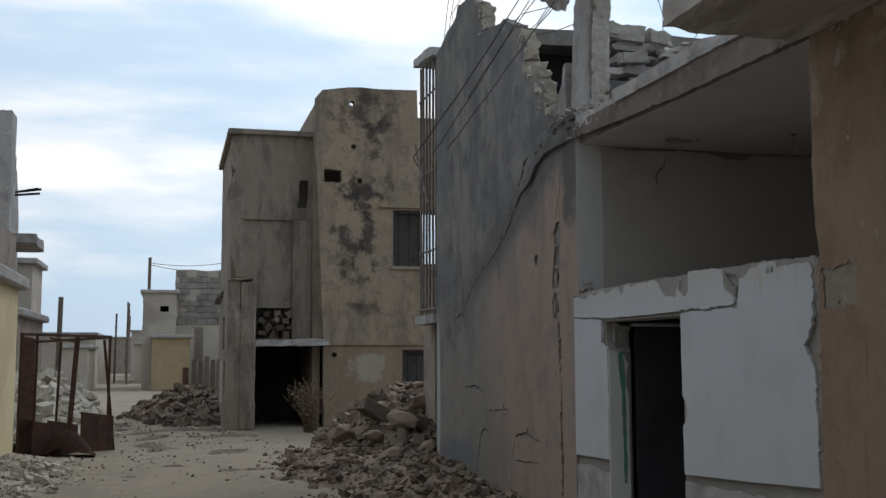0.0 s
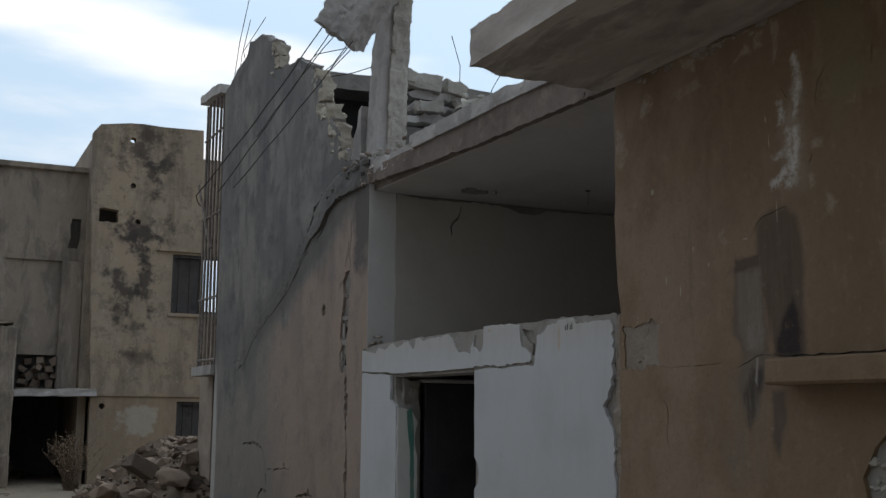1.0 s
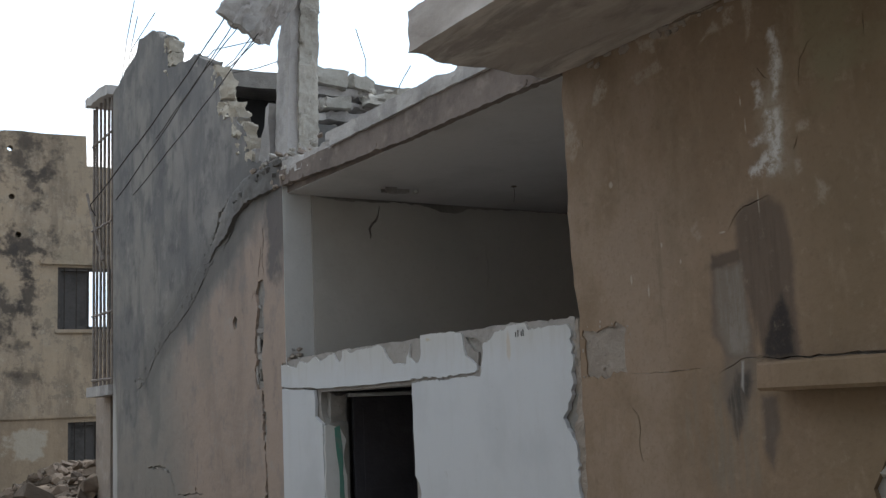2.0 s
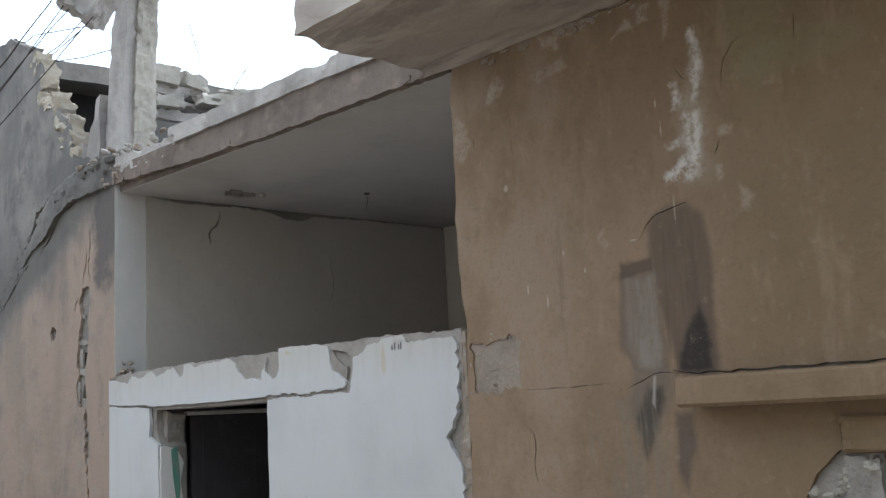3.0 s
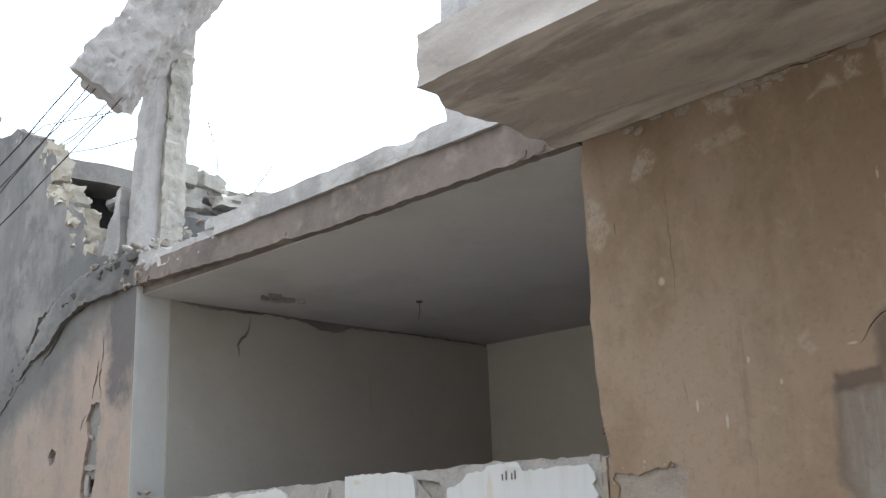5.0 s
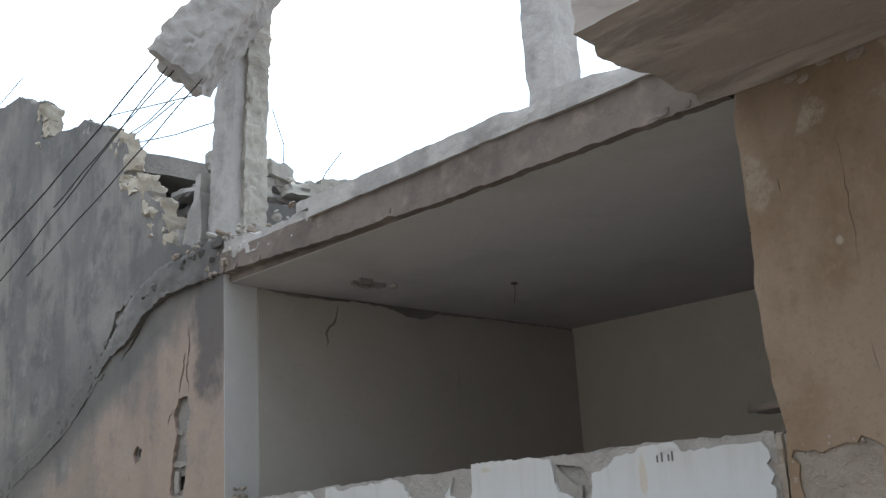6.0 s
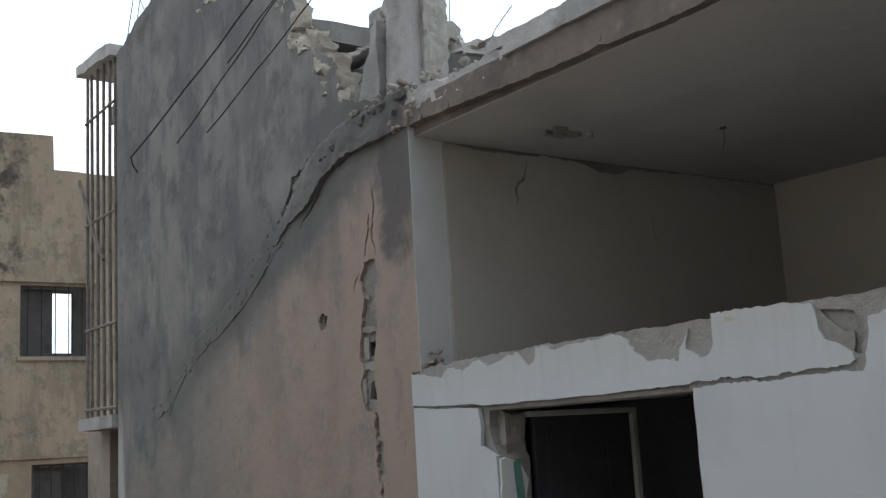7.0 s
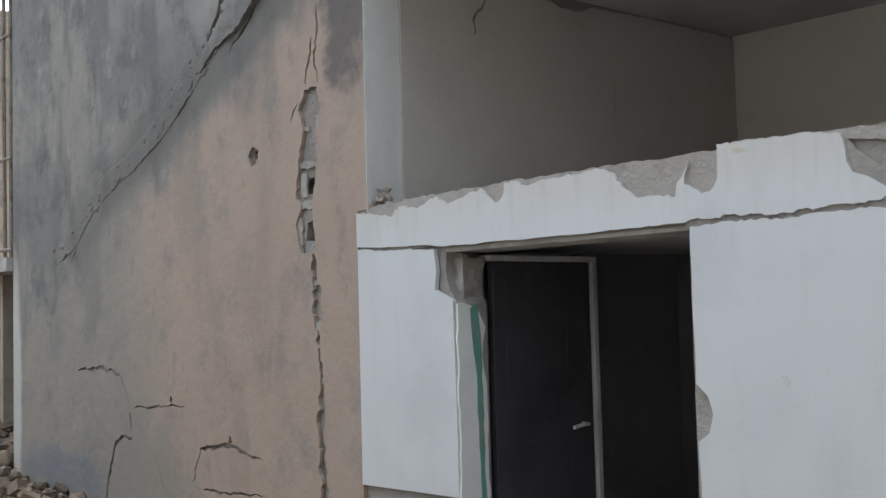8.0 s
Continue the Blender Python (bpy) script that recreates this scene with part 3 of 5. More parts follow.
def rough_beam(a, b, w, h, cell=0.05, amp=0.015, chip=0.04, up=(0, 0, 1)):
    """A weathered concrete bar from a to b: broken edges, pitted faces, uneven ends."""
    a, b = Vector(a), Vector(b)
    d = (b - a).normalized()
    s = d.cross(Vector(up)).normalized()
    u = s.cross(d)
    nw, nh, nl = max(2, round(w / cell)), max(2, round(h / cell)), max(2, round((b - a).length / cell))
    ring = [(-0.5 + i / nw, -0.5) for i in range(nw)] + [(0.5, -0.5 + i / nh) for i in range(nh)] + \
           [(0.5 - i / nw, 0.5) for i in range(nw)] + [(-0.5, 0.5 - i / nh) for i in range(nh)]
    k = len(ring)
    verts, faces = [], []
    for i in range(-1, nl + 2):
        t = min(max(i, 0), nl) / nl
        cap = i < 0 or i > nl
        for x, y in ring:
            q = a + d * ((b - a).length * t) + s * (x * w) + u * (y * h)
            near = (abs(x) > 0.5 - 1.01 / nw) and (abs(y) > 0.5 - 1.01 / nh)
            bite = max(0.0, noise.noise(q * 3.5) * 1.7 + 0.5 * noise.noise(q * 11.0) - 0.15)
            corner = chip * bite * (1.0 if abs(x) == 0.5 and abs(y) == 0.5 else 0.5 if near else 0.1) + 0.004
            out = Vector((x, y)).normalized() * (amp * (0.7 * noise.noise(q * 5.0) + 0.8 * noise.noise(q * 14.0) + 0.8 * noise.noise(q * 33.0)) - corner)
            e = q + s * out.x + u * out.y
            if i <= 0 or i >= nl:
                e += d * chip * (noise.noise(q * 7.0 + Vector((3, 1, 2))) + 0.5 * noise.noise(q * 19.0))
            if cap:
                m = a + d * ((b - a).length * t)
                e = m + (e - m) * 0.55 + d * (chip * 0.7 * noise.noise(q * 9.0))
            verts.append(e)
    n = nl + 3
    for i in range(n - 1):
        for j in range(k):
            faces.append((i * k + j, i * k + (j + 1) % k, (i + 1) * k + (j + 1) % k, (i + 1) * k + j))
    faces += [tuple(range(k - 1, -1, -1)), tuple(range((n - 1) * k, n * k))]
    bm = from_lists(verts, faces)
    bmesh.ops.recalc_face_normals(bm, faces=bm.faces)
    return bm


def tube(points, r, sides=6):
    pts = [Vector(p) for p in points]
    verts, faces = [], []
    for i, p in enumerate(pts):
        d = (pts[min(i + 1, len(pts) - 1)] - pts[max(i - 1, 0)]).normalized()
        s = d.orthogonal().normalized() if i == 0 else (s - d * s.dot(d)).normalized()
        u = d.cross(s)
        verts += [p + (s * math.cos(k * math.tau / sides) + u * math.sin(k * math.tau / sides)) * r for k in range(sides)]
    for i in range(len(pts) - 1):
        for k in range(sides):
            faces.append((i * sides + k, i * sides + (k + 1) % sides, (i + 1) * sides + (k + 1) % sides, (i + 1) * sides + k))
    faces += [tuple(range(sides - 1, -1, -1)), tuple(range((len(pts) - 1) * sides, len(pts) * sides))]
    return from_lists(verts, faces)


def sag(a, b, drop, n=12):
    a, b = Vector(a), Vector(b)
    return [a.lerp(b, i / n) - Vector((0, 0, drop * 4 * (i / n) * (1 - i / n))) for i in range(n + 1)]


ICO = [(0, 0, 1)] + [(0.894 * math.cos(k * math.tau / 5), 0.894 * math.sin(k * math.tau / 5), 0.447) for k in range(5)] + \
      [(0.894 * math.cos((k + 0.5) * math.tau / 5), 0.894 * math.sin((k + 0.5) * math.tau / 5), -0.447) for k in range(5)] + [(0, 0, -1)]
ICO_F = [(0, 1 + k, 1 + (k + 1) % 5) for k in range(5)] + [(1 + k, 6 + k, 1 + (k + 1) % 5) for k in range(5)] + \
        [(1 + (k + 1) % 5, 6 + k, 6 + (k + 1) % 5) for k in range(5)] + [(11, 6 + (k + 1) % 5, 6 + k) for k in range(5)]
CUBE = [(x, y, z) for x in (-1, 1) for y in (-1, 1) for z in (-1, 1)]
CUBE_F = [(0, 1, 3, 2), (4, 6, 7, 5), (0, 4, 5, 1), (2, 3, 7, 6), (0, 2, 6, 4), (1, 5, 7, 3)]


def rock(at, size, rng, flat=0.7, squared=0.5):
    """Vertices and faces of one broken stone."""
    base, faces = (CUBE, CUBE_F) if rng.random() < squared else (ICO, ICO_F)
    turn = Euler((rng.uniform(-0.6, 0.6), rng.uniform(-0.6, 0.6), rng.uniform(0, 6.3))).to_matrix()
    sc = Vector((size * rng.uniform(0.6, 1.2), size * rng.uniform(0.5, 0.9), size * flat * rng.uniform(0.5, 1.0))) * (0.72 if base is CUBE else 1)
    verts = []
    for v in base:
        p = Vector([c * rng.uniform(0.72, 1.12) for c in v])
        verts.append(Vector(at) + turn @ Vector((p.x * sc.x, p.y * sc.y, p.z * sc.z)))
    return verts, faces


def heap(name, height, area, count, sizes, rng, material, label, category="rubble"):
    """A heap of broken stones, uncountable: stones strewn over a mound whose height is given as a function."""
    verts, faces = [], []
    x0, y0, x1, y1 = area
    for _ in range(count):
        for _try in range(30):
            x, y = rng.uniform(x0, x1), rng.uniform(y0, y1)
            h = height(x, y)
            if h > 0 or (h > -0.15 and rng.random() < 0.25):
                break
        else:
            continue
        size = sizes[0] * (sizes[1] / sizes[0]) ** (rng.random() ** 2.2)
        v, f = rock((x, y, max(0.0, h) + size * rng.uniform(-0.2, 0.35)), size, rng)
        n = len(verts)
        verts += v
        faces += [tuple(i + n for i in q) for q in f]
    # the mound itself, under the stones
    nx, ny = 26, 26
    n = len(verts)
    for i in range(nx + 1):
        for j in range(ny + 1):
            x, y = x0 + (x1 - x0) * i / nx, y0 + (y1 - y0) * j / ny
            verts.append(Vector((x, y, height(x, y) - 0.03 + 0.06 * noise.noise((x * 3, y * 3, 1)))))
    for i in range(nx):
        for j in range(ny):
            a = n + i * (ny + 1) + j
            faces.append((a, a + ny + 1, a + ny + 2, a + 1))
    me = bpy.data.meshes.new(name)
    me.from_pydata([tuple(v) for v in verts], [], faces)
    me.update()
    me.materials.append(material)
    return tagged(new(name, me), label, category, kind="stuff")


# ---- ground ----
def ground_height(x, y):
    return 0.04 * noise.noise((x * 0.5, y * 0.5, 0)) + 0.015 * noise.noise((x * 2.5, y * 2.5, 3))


def ground_sheet():
    xs = [-900, -300, -100, -40, -20, -12] + [-8 + 0.4 * i for i in range(46)] + [12, 16, 22, 40, 100, 300, 900]
    ys = [-600, -200, -60, -25] + [-12 + 0.6 * i for i in range(125)] + [66, 75, 90, 120, 200, 400, 900, 2000]
    verts = [(x, y, ground_height(x, y) if -9 < x < 11 and -13 < y < 64 else 0.0) for x in xs for y in ys]
    n = len(ys)
    faces = [(i * n + j, (i + 1) * n + j, (i + 1) * n + j + 1, i * n + j + 1) for i in range(len(xs) - 1) for j in range(n - 1)]
    bm = from_lists(verts, faces)
    return tagged(part("ground", bm, DUST, smooth=True), "dusty pale dirt street strewn with grit", "ground", kind="structure")


ground_sheet()
rng = random.Random(7)
B = FACADE + 0.028      # face of the block work behind the plaster

# ---- the tall ruined wall ----
TOP = [(16.82, 6.42), (15.9, 6.62), (15.62, 6.66), (15.5, 6.8), (14.9, 6.72), (14.45, 6.5), (14.28, 6.45), (14.22, 6.02), (13.6, 5.92), (13.25, 5.9), (12.85, 5.7),
       (12.55, 5.5), (12.36, 5.3), (12.42, 5.06), (12.02, 4.86), (11.72, 4.6), (11.66, 4.36), (11.45, 4.26), (11.2, 4.18), (10.88, 4.12)]
tall = thing("wall_tall", "tall grey and pinkish plastered wall with a broken top and a diagonal scar", "wall", kind="structure")
tall_cracks = [
    crack([(11.28, 3.6), (11.29, 3.4), (11.31, 3.28), (11.28, 3.12)], 0.028, rng, 0.03, 0.012),
    crack([(11.34, 3.42), (11.36, 3.3), (11.4, 3.22), (11.42, 3.13)], 0.026, rng, 0.03, 0.01),
    jag([(11.43, 3.1), (11.5, 2.98), (11.46, 2.85), (11.5, 2.72), (11.52, 2.58), (11.555, 2.45), (11.5, 2.36), (11.56, 2.25), (11.5, 2.08), (11.31, 2.08), (11.345, 2.2), (11.36, 2.36), (11.33, 2.5), (11.29, 2.66), (11.31, 2.8), (11.26, 2.95), (11.29, 3.09)], 0.012, 0.035, rng, True),
    crack([(11.37, 2.06), (11.33, 1.8), (11.32, 1.5)], 0.1, rng, 0.03, 0.012),
    crack([(11.32, 1.48), (11.29, 1.2), (11.32, 0.98), (11.28, 0.6), (11.3, 0.1)], 0.085, rng, 0.03, 0.014),
    crack([(11.5, 3.02), (11.57, 2.98), (11.6, 2.9)], 0.02, rng),
    crack([(12.34, 4.0), (12.5, 3.86), (12.62, 3.72), (12.72, 3.55)], 0.11, rng, 0.05, 0.03),
    crack([(11.5, 3.9), (11.82, 3.88), (12.02, 3.77), (12.2, 3.63), (12.38, 3.52)], 0.045, rng),
    crack([(15.68, 2.2), (15.45, 2.28), (15.2, 2.46), (15.08, 2.62)], 0.06, rng, 0.05, 0.03),
    crack([(14.98, 2.66), (14.75, 2.74), (14.55, 2.78)], 0.035, rng, 0.05, 0.02),
    crack([(14.48, 2.82), (14.3, 2.87), (14.1, 2.96)], 0.05, rng, 0.05, 0.025),
    crack([(14.0, 3.0), (13.8, 3.04), (13.62, 3.12)], 0.04, rng, 0.05, 0.02),
    crack([(15.3, 2.2), (15.2, 2.3), (15.15, 2.42)], 0.02, rng, 0.05, 0.02),
    crack([(15.15, 1.25), (14.7, 1.29), (14.25, 1.24), (14.13, 1.08), (14.1, 0.99)], 0.042, rng, 0.05, 0.012),
    crack([(14.05, 0.985), (13.7, 1.0), (13.35, 1.035), (13.1, 1.03)], 0.016, rng, 0.05, 0.01),
    crack([(14.09, 0.95), (14.05, 0.8)], 0.035, rng, 0.04, 0.008),
    crack([(14.0, 0.73), (14.2, 0.745), (14.36, 0.68), (14.5, 0.4), (14.6, 0.1)], 0.04, rng, 0.05, 0.012),
    crack([(13.0, 0.5), (12.88, 0.75), (12.46, 0.8), (12.0, 0.73)], 0.038, rng, 0.05, 0.012),
    crack([(12.95, 0.46), (12.5, 0.47), (12.0, 0.51)], 0.022, rng, 0.05, 0.01),
    crack([(13.02, 0.42), (13.1, 0.2), (13.12, 0.05)], 0.016, rng, 0.05, 0.01),
    crack([(13.6, 0.62), (13.5, 0.45), (13.42, 0.35)], 0.012, rng, 0.05, 0.01),
    jag([(13.33, 1.05), (13.37, 1.06), (13.36, 1.1), (13.32, 1.09)], 0.006, 0.03, rng, True),
    jag([(12.42, 0.81), (12.47, 0.82), (12.46, 0.87), (12.43, 0.86)], 0.006, 0.03, rng, True),
    jag([(12.01, 2.71), (12.1, 2.69), (12.14, 2.76), (12.08, 2.82), (12.0, 2.79)], 0.01, 0.04, rng, True),
]
skin_edge = [(10.885, 0.0), (16.82, 0.0)] + jag(TOP, 0.03, 0.12, rng) + [(10.79, 4.12), (10.79, 2.285), (10.885, 2.285)]
part("plaster", slab(skin_edge, FACADE, FACADE + 0.026, tall_cracks), TALL, tall)
core_edge = [(10.885, -0.2), (16.8, -0.2)] + jag([(y, z - 0.05) for y, z in TOP], 0.05, 0.15, rng)
block_holes = [jag(h, 0.0, 9, rng, True) for h in ([(11.37, 2.54), (11.49, 2.54), (11.48, 2.44), (11.38, 2.44)], [(11.39, 2.28), (11.46, 2.26), (11.48, 2.15), (11.38, 2.14)],
                                                    [(12.05, 2.745), (12.095, 2.74), (12.1, 2.795), (12.055, 2.8)])]
part("block_core", slab(core_edge, B, 4.87, block_holes), BLOCK, tall)
for y0, y1, z0, z1 in ((11.3, 11.53, 2.6, 2.645), (11.36, 11.55, 2.345, 2.4), (11.27, 11.33, 2.66, 2.92), (11.44, 11.5, 2.42, 2.58), (11.5, 11.55, 2.12, 2.3), (11.4, 11.49, 2.83, 2.87), (11.29, 11.38, 1.86, 1.9), (11.3, 11.36, 1.56, 1.64), (11.27, 11.34, 1.25, 1.3)):
    part("broken_course", slab(jag([(y0, z0), (y1, z0 + 0.01), (y1, z1), (y0, z1 - 0.01)], 0.008, 0.03, rng, True), FACADE + 0.012, B - 0.001), MORTAR, tall)
# dark sheet behind the cracks and block holes, for the shade in them
part("shade_backing", slab([(10.9, 0), (16.78, 0), (16.78, 5.2), (12.3, 4.5), (10.9, 3.7)], 4.874, 4.9), DARK, tall)


def along(line, f):
    """The place at a share f of the points of a line."""
    x = f * (len(line) - 1)
    i = min(int(x), len(line) - 2)
    return Vector(line[i]).lerp(Vector(line[i + 1]), x - i)


def flap(lip, rim, thick, patchy=lambda a: 1.0):
    """A loose flap of plaster on the wall between two lines, undercut along its lower lip and thinning towards its end."""
    n, cols = 110, (None, 0.0, 0.05, 0.12, 0.2, 0.3, 0.4, 0.5, 0.6, 0.7, 0.78, 0.86, 0.93, 1.0)
    verts, faces = [], []
    for i in range(n + 1):
        f = i / n
        a, b = along(lip, f), along(rim, f)
        h = thick * ((1 - f) ** 0.7 + 0.22) * min(1.0, 0.05 + 9 * f) * patchy(a)
        for v in cols:
            w = v or 0.0
            q = Vector((0.0, *a.lerp(b, w)))
            rough = noise.noise(q * 3.1) + 0.7 * noise.noise(q * 9) + 0.6 * noise.noise(q * 23) + 0.4 * noise.noise(q * 51)
            shape = 1.0 - 0.55 * w ** 1.5 if w < 0.9 else 0.3
            out = -0.004 if v is None or v == 1.0 else max(0.003, h * (shape + 0.42 * rough))
            j = 0.010 * noise.noise(q * 11 + Vector((5, 0, 0))) + 0.005 * noise.noise(q * 43)
            verts.append((FACADE - out, q.y + j, q.z + (j if v else 1.6 * j)))
    k = len(cols)
    for i in range(n):
        for j in range(k - 1):
            faces.append((i * k + j, i * k + j + 1, (i + 1) * k + j + 1, (i + 1) * k + j))
    bm = from_lists(verts, faces)
    bmesh.ops.recalc_face_normals(bm, faces=bm.faces)
    return bm


for k in range(14):
    f = 0.55 * rng.random()
    y = 10.78 + 2.2 * f
    z = (4.04 if y < 11.6 else 4.04 - 0.5 * (y - 11.6)) + rng.uniform(-0.05, 0.1)
    v, fc = rock((FACADE - 0.03 * (1 - 0.8 * f), y, z), rng.uniform(0.025, 0.06), rng, 1.0, 0.15)
    part("crumbled_lump", from_lists(v, fc), TALL, tall)
SCAR_LINE = [Vector(p) for p in ((12.25, 3.95), (12.62, 3.64), (13.1, 3.38), (13.5, 3.14), (13.95, 2.96), (14.4, 2.86), (14.95, 2.62), (15.25, 2.36), (15.66, 2.26))]
for k in range(150):
    i = rng.randrange(len(SCAR_LINE) - 1)
    p = SCAR_LINE[i].lerp(SCAR_LINE[i + 1], rng.random())
    s = 0.012 + 0.05 * rng.random() ** 2
    v, fc = rock((0, 0, 0), s, rng, 0.8, 0.2)
    part("crumbled_lump", from_lists([Vector((FACADE - 0.002 + 0.35 * q.x, p.x + q.y + rng.gauss(0, 0.004), p.y + q.z + 0.05 * math.sin(k * 5.3))) + Vector((0, 0.07 * math.sin(k * 2.4), 0.06 * math.sin(k * 1.7))) for q in v], fc), TALL, tall)
part("scar_ridge", flap([(10.78, 3.9), (11.22, 3.89), (11.62, 3.9), (11.95, 3.81), (12.16, 3.68), (12.36, 3.62), (12.57, 3.58), (12.8, 3.46)],
                        [(10.78, 4.2), (11.25, 4.17), (11.72, 4.17), (12.02, 4.1), (12.3, 3.97), (12.5, 3.82), (12.66, 3.68), (12.88, 3.5)], 0.045), TALL, tall, "crumbled diagonal ridge of plaster", smooth=True)
part("scar_ridge", flap([(12.72, 3.48), (13.1, 3.24), (13.45, 3.06), (13.9, 2.9), (14.35, 2.78), (14.8, 2.6), (15.15, 2.36), (15.62, 2.2)],
                        [(12.86, 3.62), (13.25, 3.42), (13.62, 3.22), (14.05, 3.04), (14.5, 2.93), (14.98, 2.74), (15.3, 2.5), (15.68, 2.27)], 0.014, lambda a: max(0.06, 0.35 + 1.5 * noise.noise((a.x * 2.3, a.y * 2.3, 9)))), TALL, tall, "crumbled foot of the diagonal ridge", smooth=True)

# broken hollow blocks along the stepped edge of the tall wall
EDGE_STONES = [(12.50, 5.38, 0.13), (12.44, 5.22, 0.14), (12.40, 5.04, 0.13), (12.22, 4.98, 0.15), (12.05, 4.88, 0.14), (11.98, 4.72, 0.14), (11.82, 4.66, 0.15), (11.74, 4.5, 0.14),
               (11.88, 4.5, 0.12), (14.24, 6.3, 0.15), (14.2, 6.12, 0.14), (14.3, 5.98, 0.12), (12.62, 5.5, 0.13), (11.6, 4.34, 0.13)]
for y, z, s in EDGE_STONES:
    w = s * rng.uniform(1.2, 1.7)
    bm = rough_beam((FACADE + 0.005, y, z), (4.87, y + rng.uniform(-0.03, 0.03), z + rng.uniform(-0.02, 0.02)), w * 0.8, s * 1.15, 0.025, 0.02, 0.06)
    part("broken_block", bm, YELLOW_STONE, tall, smooth=True)
for (ya, za), (yb, zb) in zip(TOP, TOP[1:]):
    if (Vector((ya, za)) - Vector((yb, zb))).length > 0.14 and abs(za - zb) < 0.6 * abs(ya - yb):
        part("broken_course", rough_beam((4.79, ya + 0.03, za - 0.075), (4.79, yb - 0.03, zb - 0.075), 0.16, 0.15, 0.045, 0.022, 0.06), BLOCK, tall, smooth=True)
part("broken_fin", slab(jag([(11.24, 4.0), (11.52, 4.0), (11.5, 4.3), (11.42, 4.52), (11.34, 4.6), (11.3, 4.78), (11.22, 4.8)], 0.02, 0.08, rng, True), 4.76, 4.93), CONCRETE, tall, "upright splinter of broken block wall")
for y, z, s in ((11.62, 4.3, 0.12),):
    bm = beam((4.8, y, z - 0.35), (4.82, y - 0.02, z + s), 0.16, 0.18, 0.02, rng, 3, (1, 0, 0))
    part("broken_block", bm, CONCRETE, tall)

# the house behind the tall wall: end wall, roof remnant and barred light well
rear = thing("ruined_house", "gutted concrete house shell with a broken flat roof", "house")
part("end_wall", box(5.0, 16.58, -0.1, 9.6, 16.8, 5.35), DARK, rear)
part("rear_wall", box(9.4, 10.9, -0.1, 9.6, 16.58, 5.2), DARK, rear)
part("roof_slab", slab(jag([(5.6, 14.45), (9.6, 14.2), (9.6, 18.1), (5.04, 18.1), (5.04, 14.45)], 0.05, 0.3, rng, True), 5.98, 6.2, axis="z"), BLOCK, rear)
# black sheet added in place of the shade under the roof slab
part("shade_partition", slab(rect(5.1, 3.9, 9.4, 5.978), 14.9, 15.05, [rect(5.75, 5.22, 6.35, 5.3)], "y"), SHADE_BLACK, rear)
part("post", box(5.9, 15.9, 5.35, 6.15, 16.15, 5.978), CONCRETE, rear)
part("post", box(8.9, 16.0, 5.35, 9.15, 16.25, 5.978), CONCRETE, rear)
part("roof_edge", slab(jag([(18.15, 6.56), (16.84, 6.42), (16.84, 6.56), (17.3, 6.64), (18.15, 6.68)], 0.02, 0.12, rng, True), 4.62, 5.2), CONCRETE, rear, "stained concrete eave over the light well")
part("well_wall", box(6.3, 16.82, 2.3, 6.5, 18.3, 5.9), CONCRETE_WARM, rear)
part("well_floor", box(4.64, 16.84, 2.2, 6.3, 18.1, 2.34), CONCRETE, rear)
part("lower_wall", box(4.9, 17.75, -0.1, 5.1, 18.6, 2.2), CONCRETE_WARM, rear)
part("lower_wall", box(6.3, 16.82, -0.1, 6.5, 18.6, 2.2), DARK, rear)
grille = thing("window_grille", "tall rusty welded steel grille across the light well", "grille")
for y in (16.93, 17.12, 17.36, 17.6, 17.84, 18.0):
    part("upright_bar", tube([(4.72, y, 2.34), (4.72 + rng.uniform(-0.02, 0.02), y + rng.uniform(-0.02, 0.02), 4.3), (4.72, y, 6.5)], 0.02, 6), BARS, grille)
for z in (2.42, 3.35, 4.62, 5.9):
    part("cross_bar", tube([(4.70, 16.86, z), (4.70, 18.02, z + 0.02)], 0.018, 6), BARS, grille)
part("bent_strip", tube([(4.62, 18.0, 5.2), (4.62, 17.85, 5.0), (4.64, 17.4, 4.35), (4.66, 17.2, 4.1)], 0.022, 5), BARS, grille, "bent loose steel strip")

# ---- column stub, hanging beam and roof of the loft ----
column = thing("broken_column", "rough leaning concrete column stub with spalled side", "column")
part("shaft", rough_beam((4.93, 11.06, 3.7), (5.04, 10.99, 6.6), 0.30, 0.31, 0.03, 0.009, 0.03, (0, 1, 0)), CONCRETE, column, smooth=True)
part("head", rough_beam((5.04, 10.99, 6.6), (5.08, 10.96, 7.0), 0.33, 0.33, 0.04, 0.02, 0.05, (0, 1, 0)), CONCRETE, column, smooth=True)
part("spalled_face", rough_beam((4.985, 10.885, 4.02), (5.06, 10.83, 6.5), 0.2, 0.07, 0.024, 0.024, 0.04, (0, 1, 0)), STONE, column, "pale spalled concrete", smooth=True)
hang = thing("hanging_beam", "broken concrete beam fragment hanging off the column head", "beam")
part("fragment", rough_beam((4.36, 10.84, 5.36), (5.06, 10.22, 6.62), 0.44, 0.42, 0.028, 0.026, 0.05), CONCRETE, hang, smooth=True)
part("bent_bar", tube([(4.85, 10.5, 6.5), (4.8, 10.3, 6.42), (4.75, 10.1, 6.3), (4.74, 10.05, 6.36), (4.78, 10.1, 6.45)], 0.009, 5), REBAR, hang)
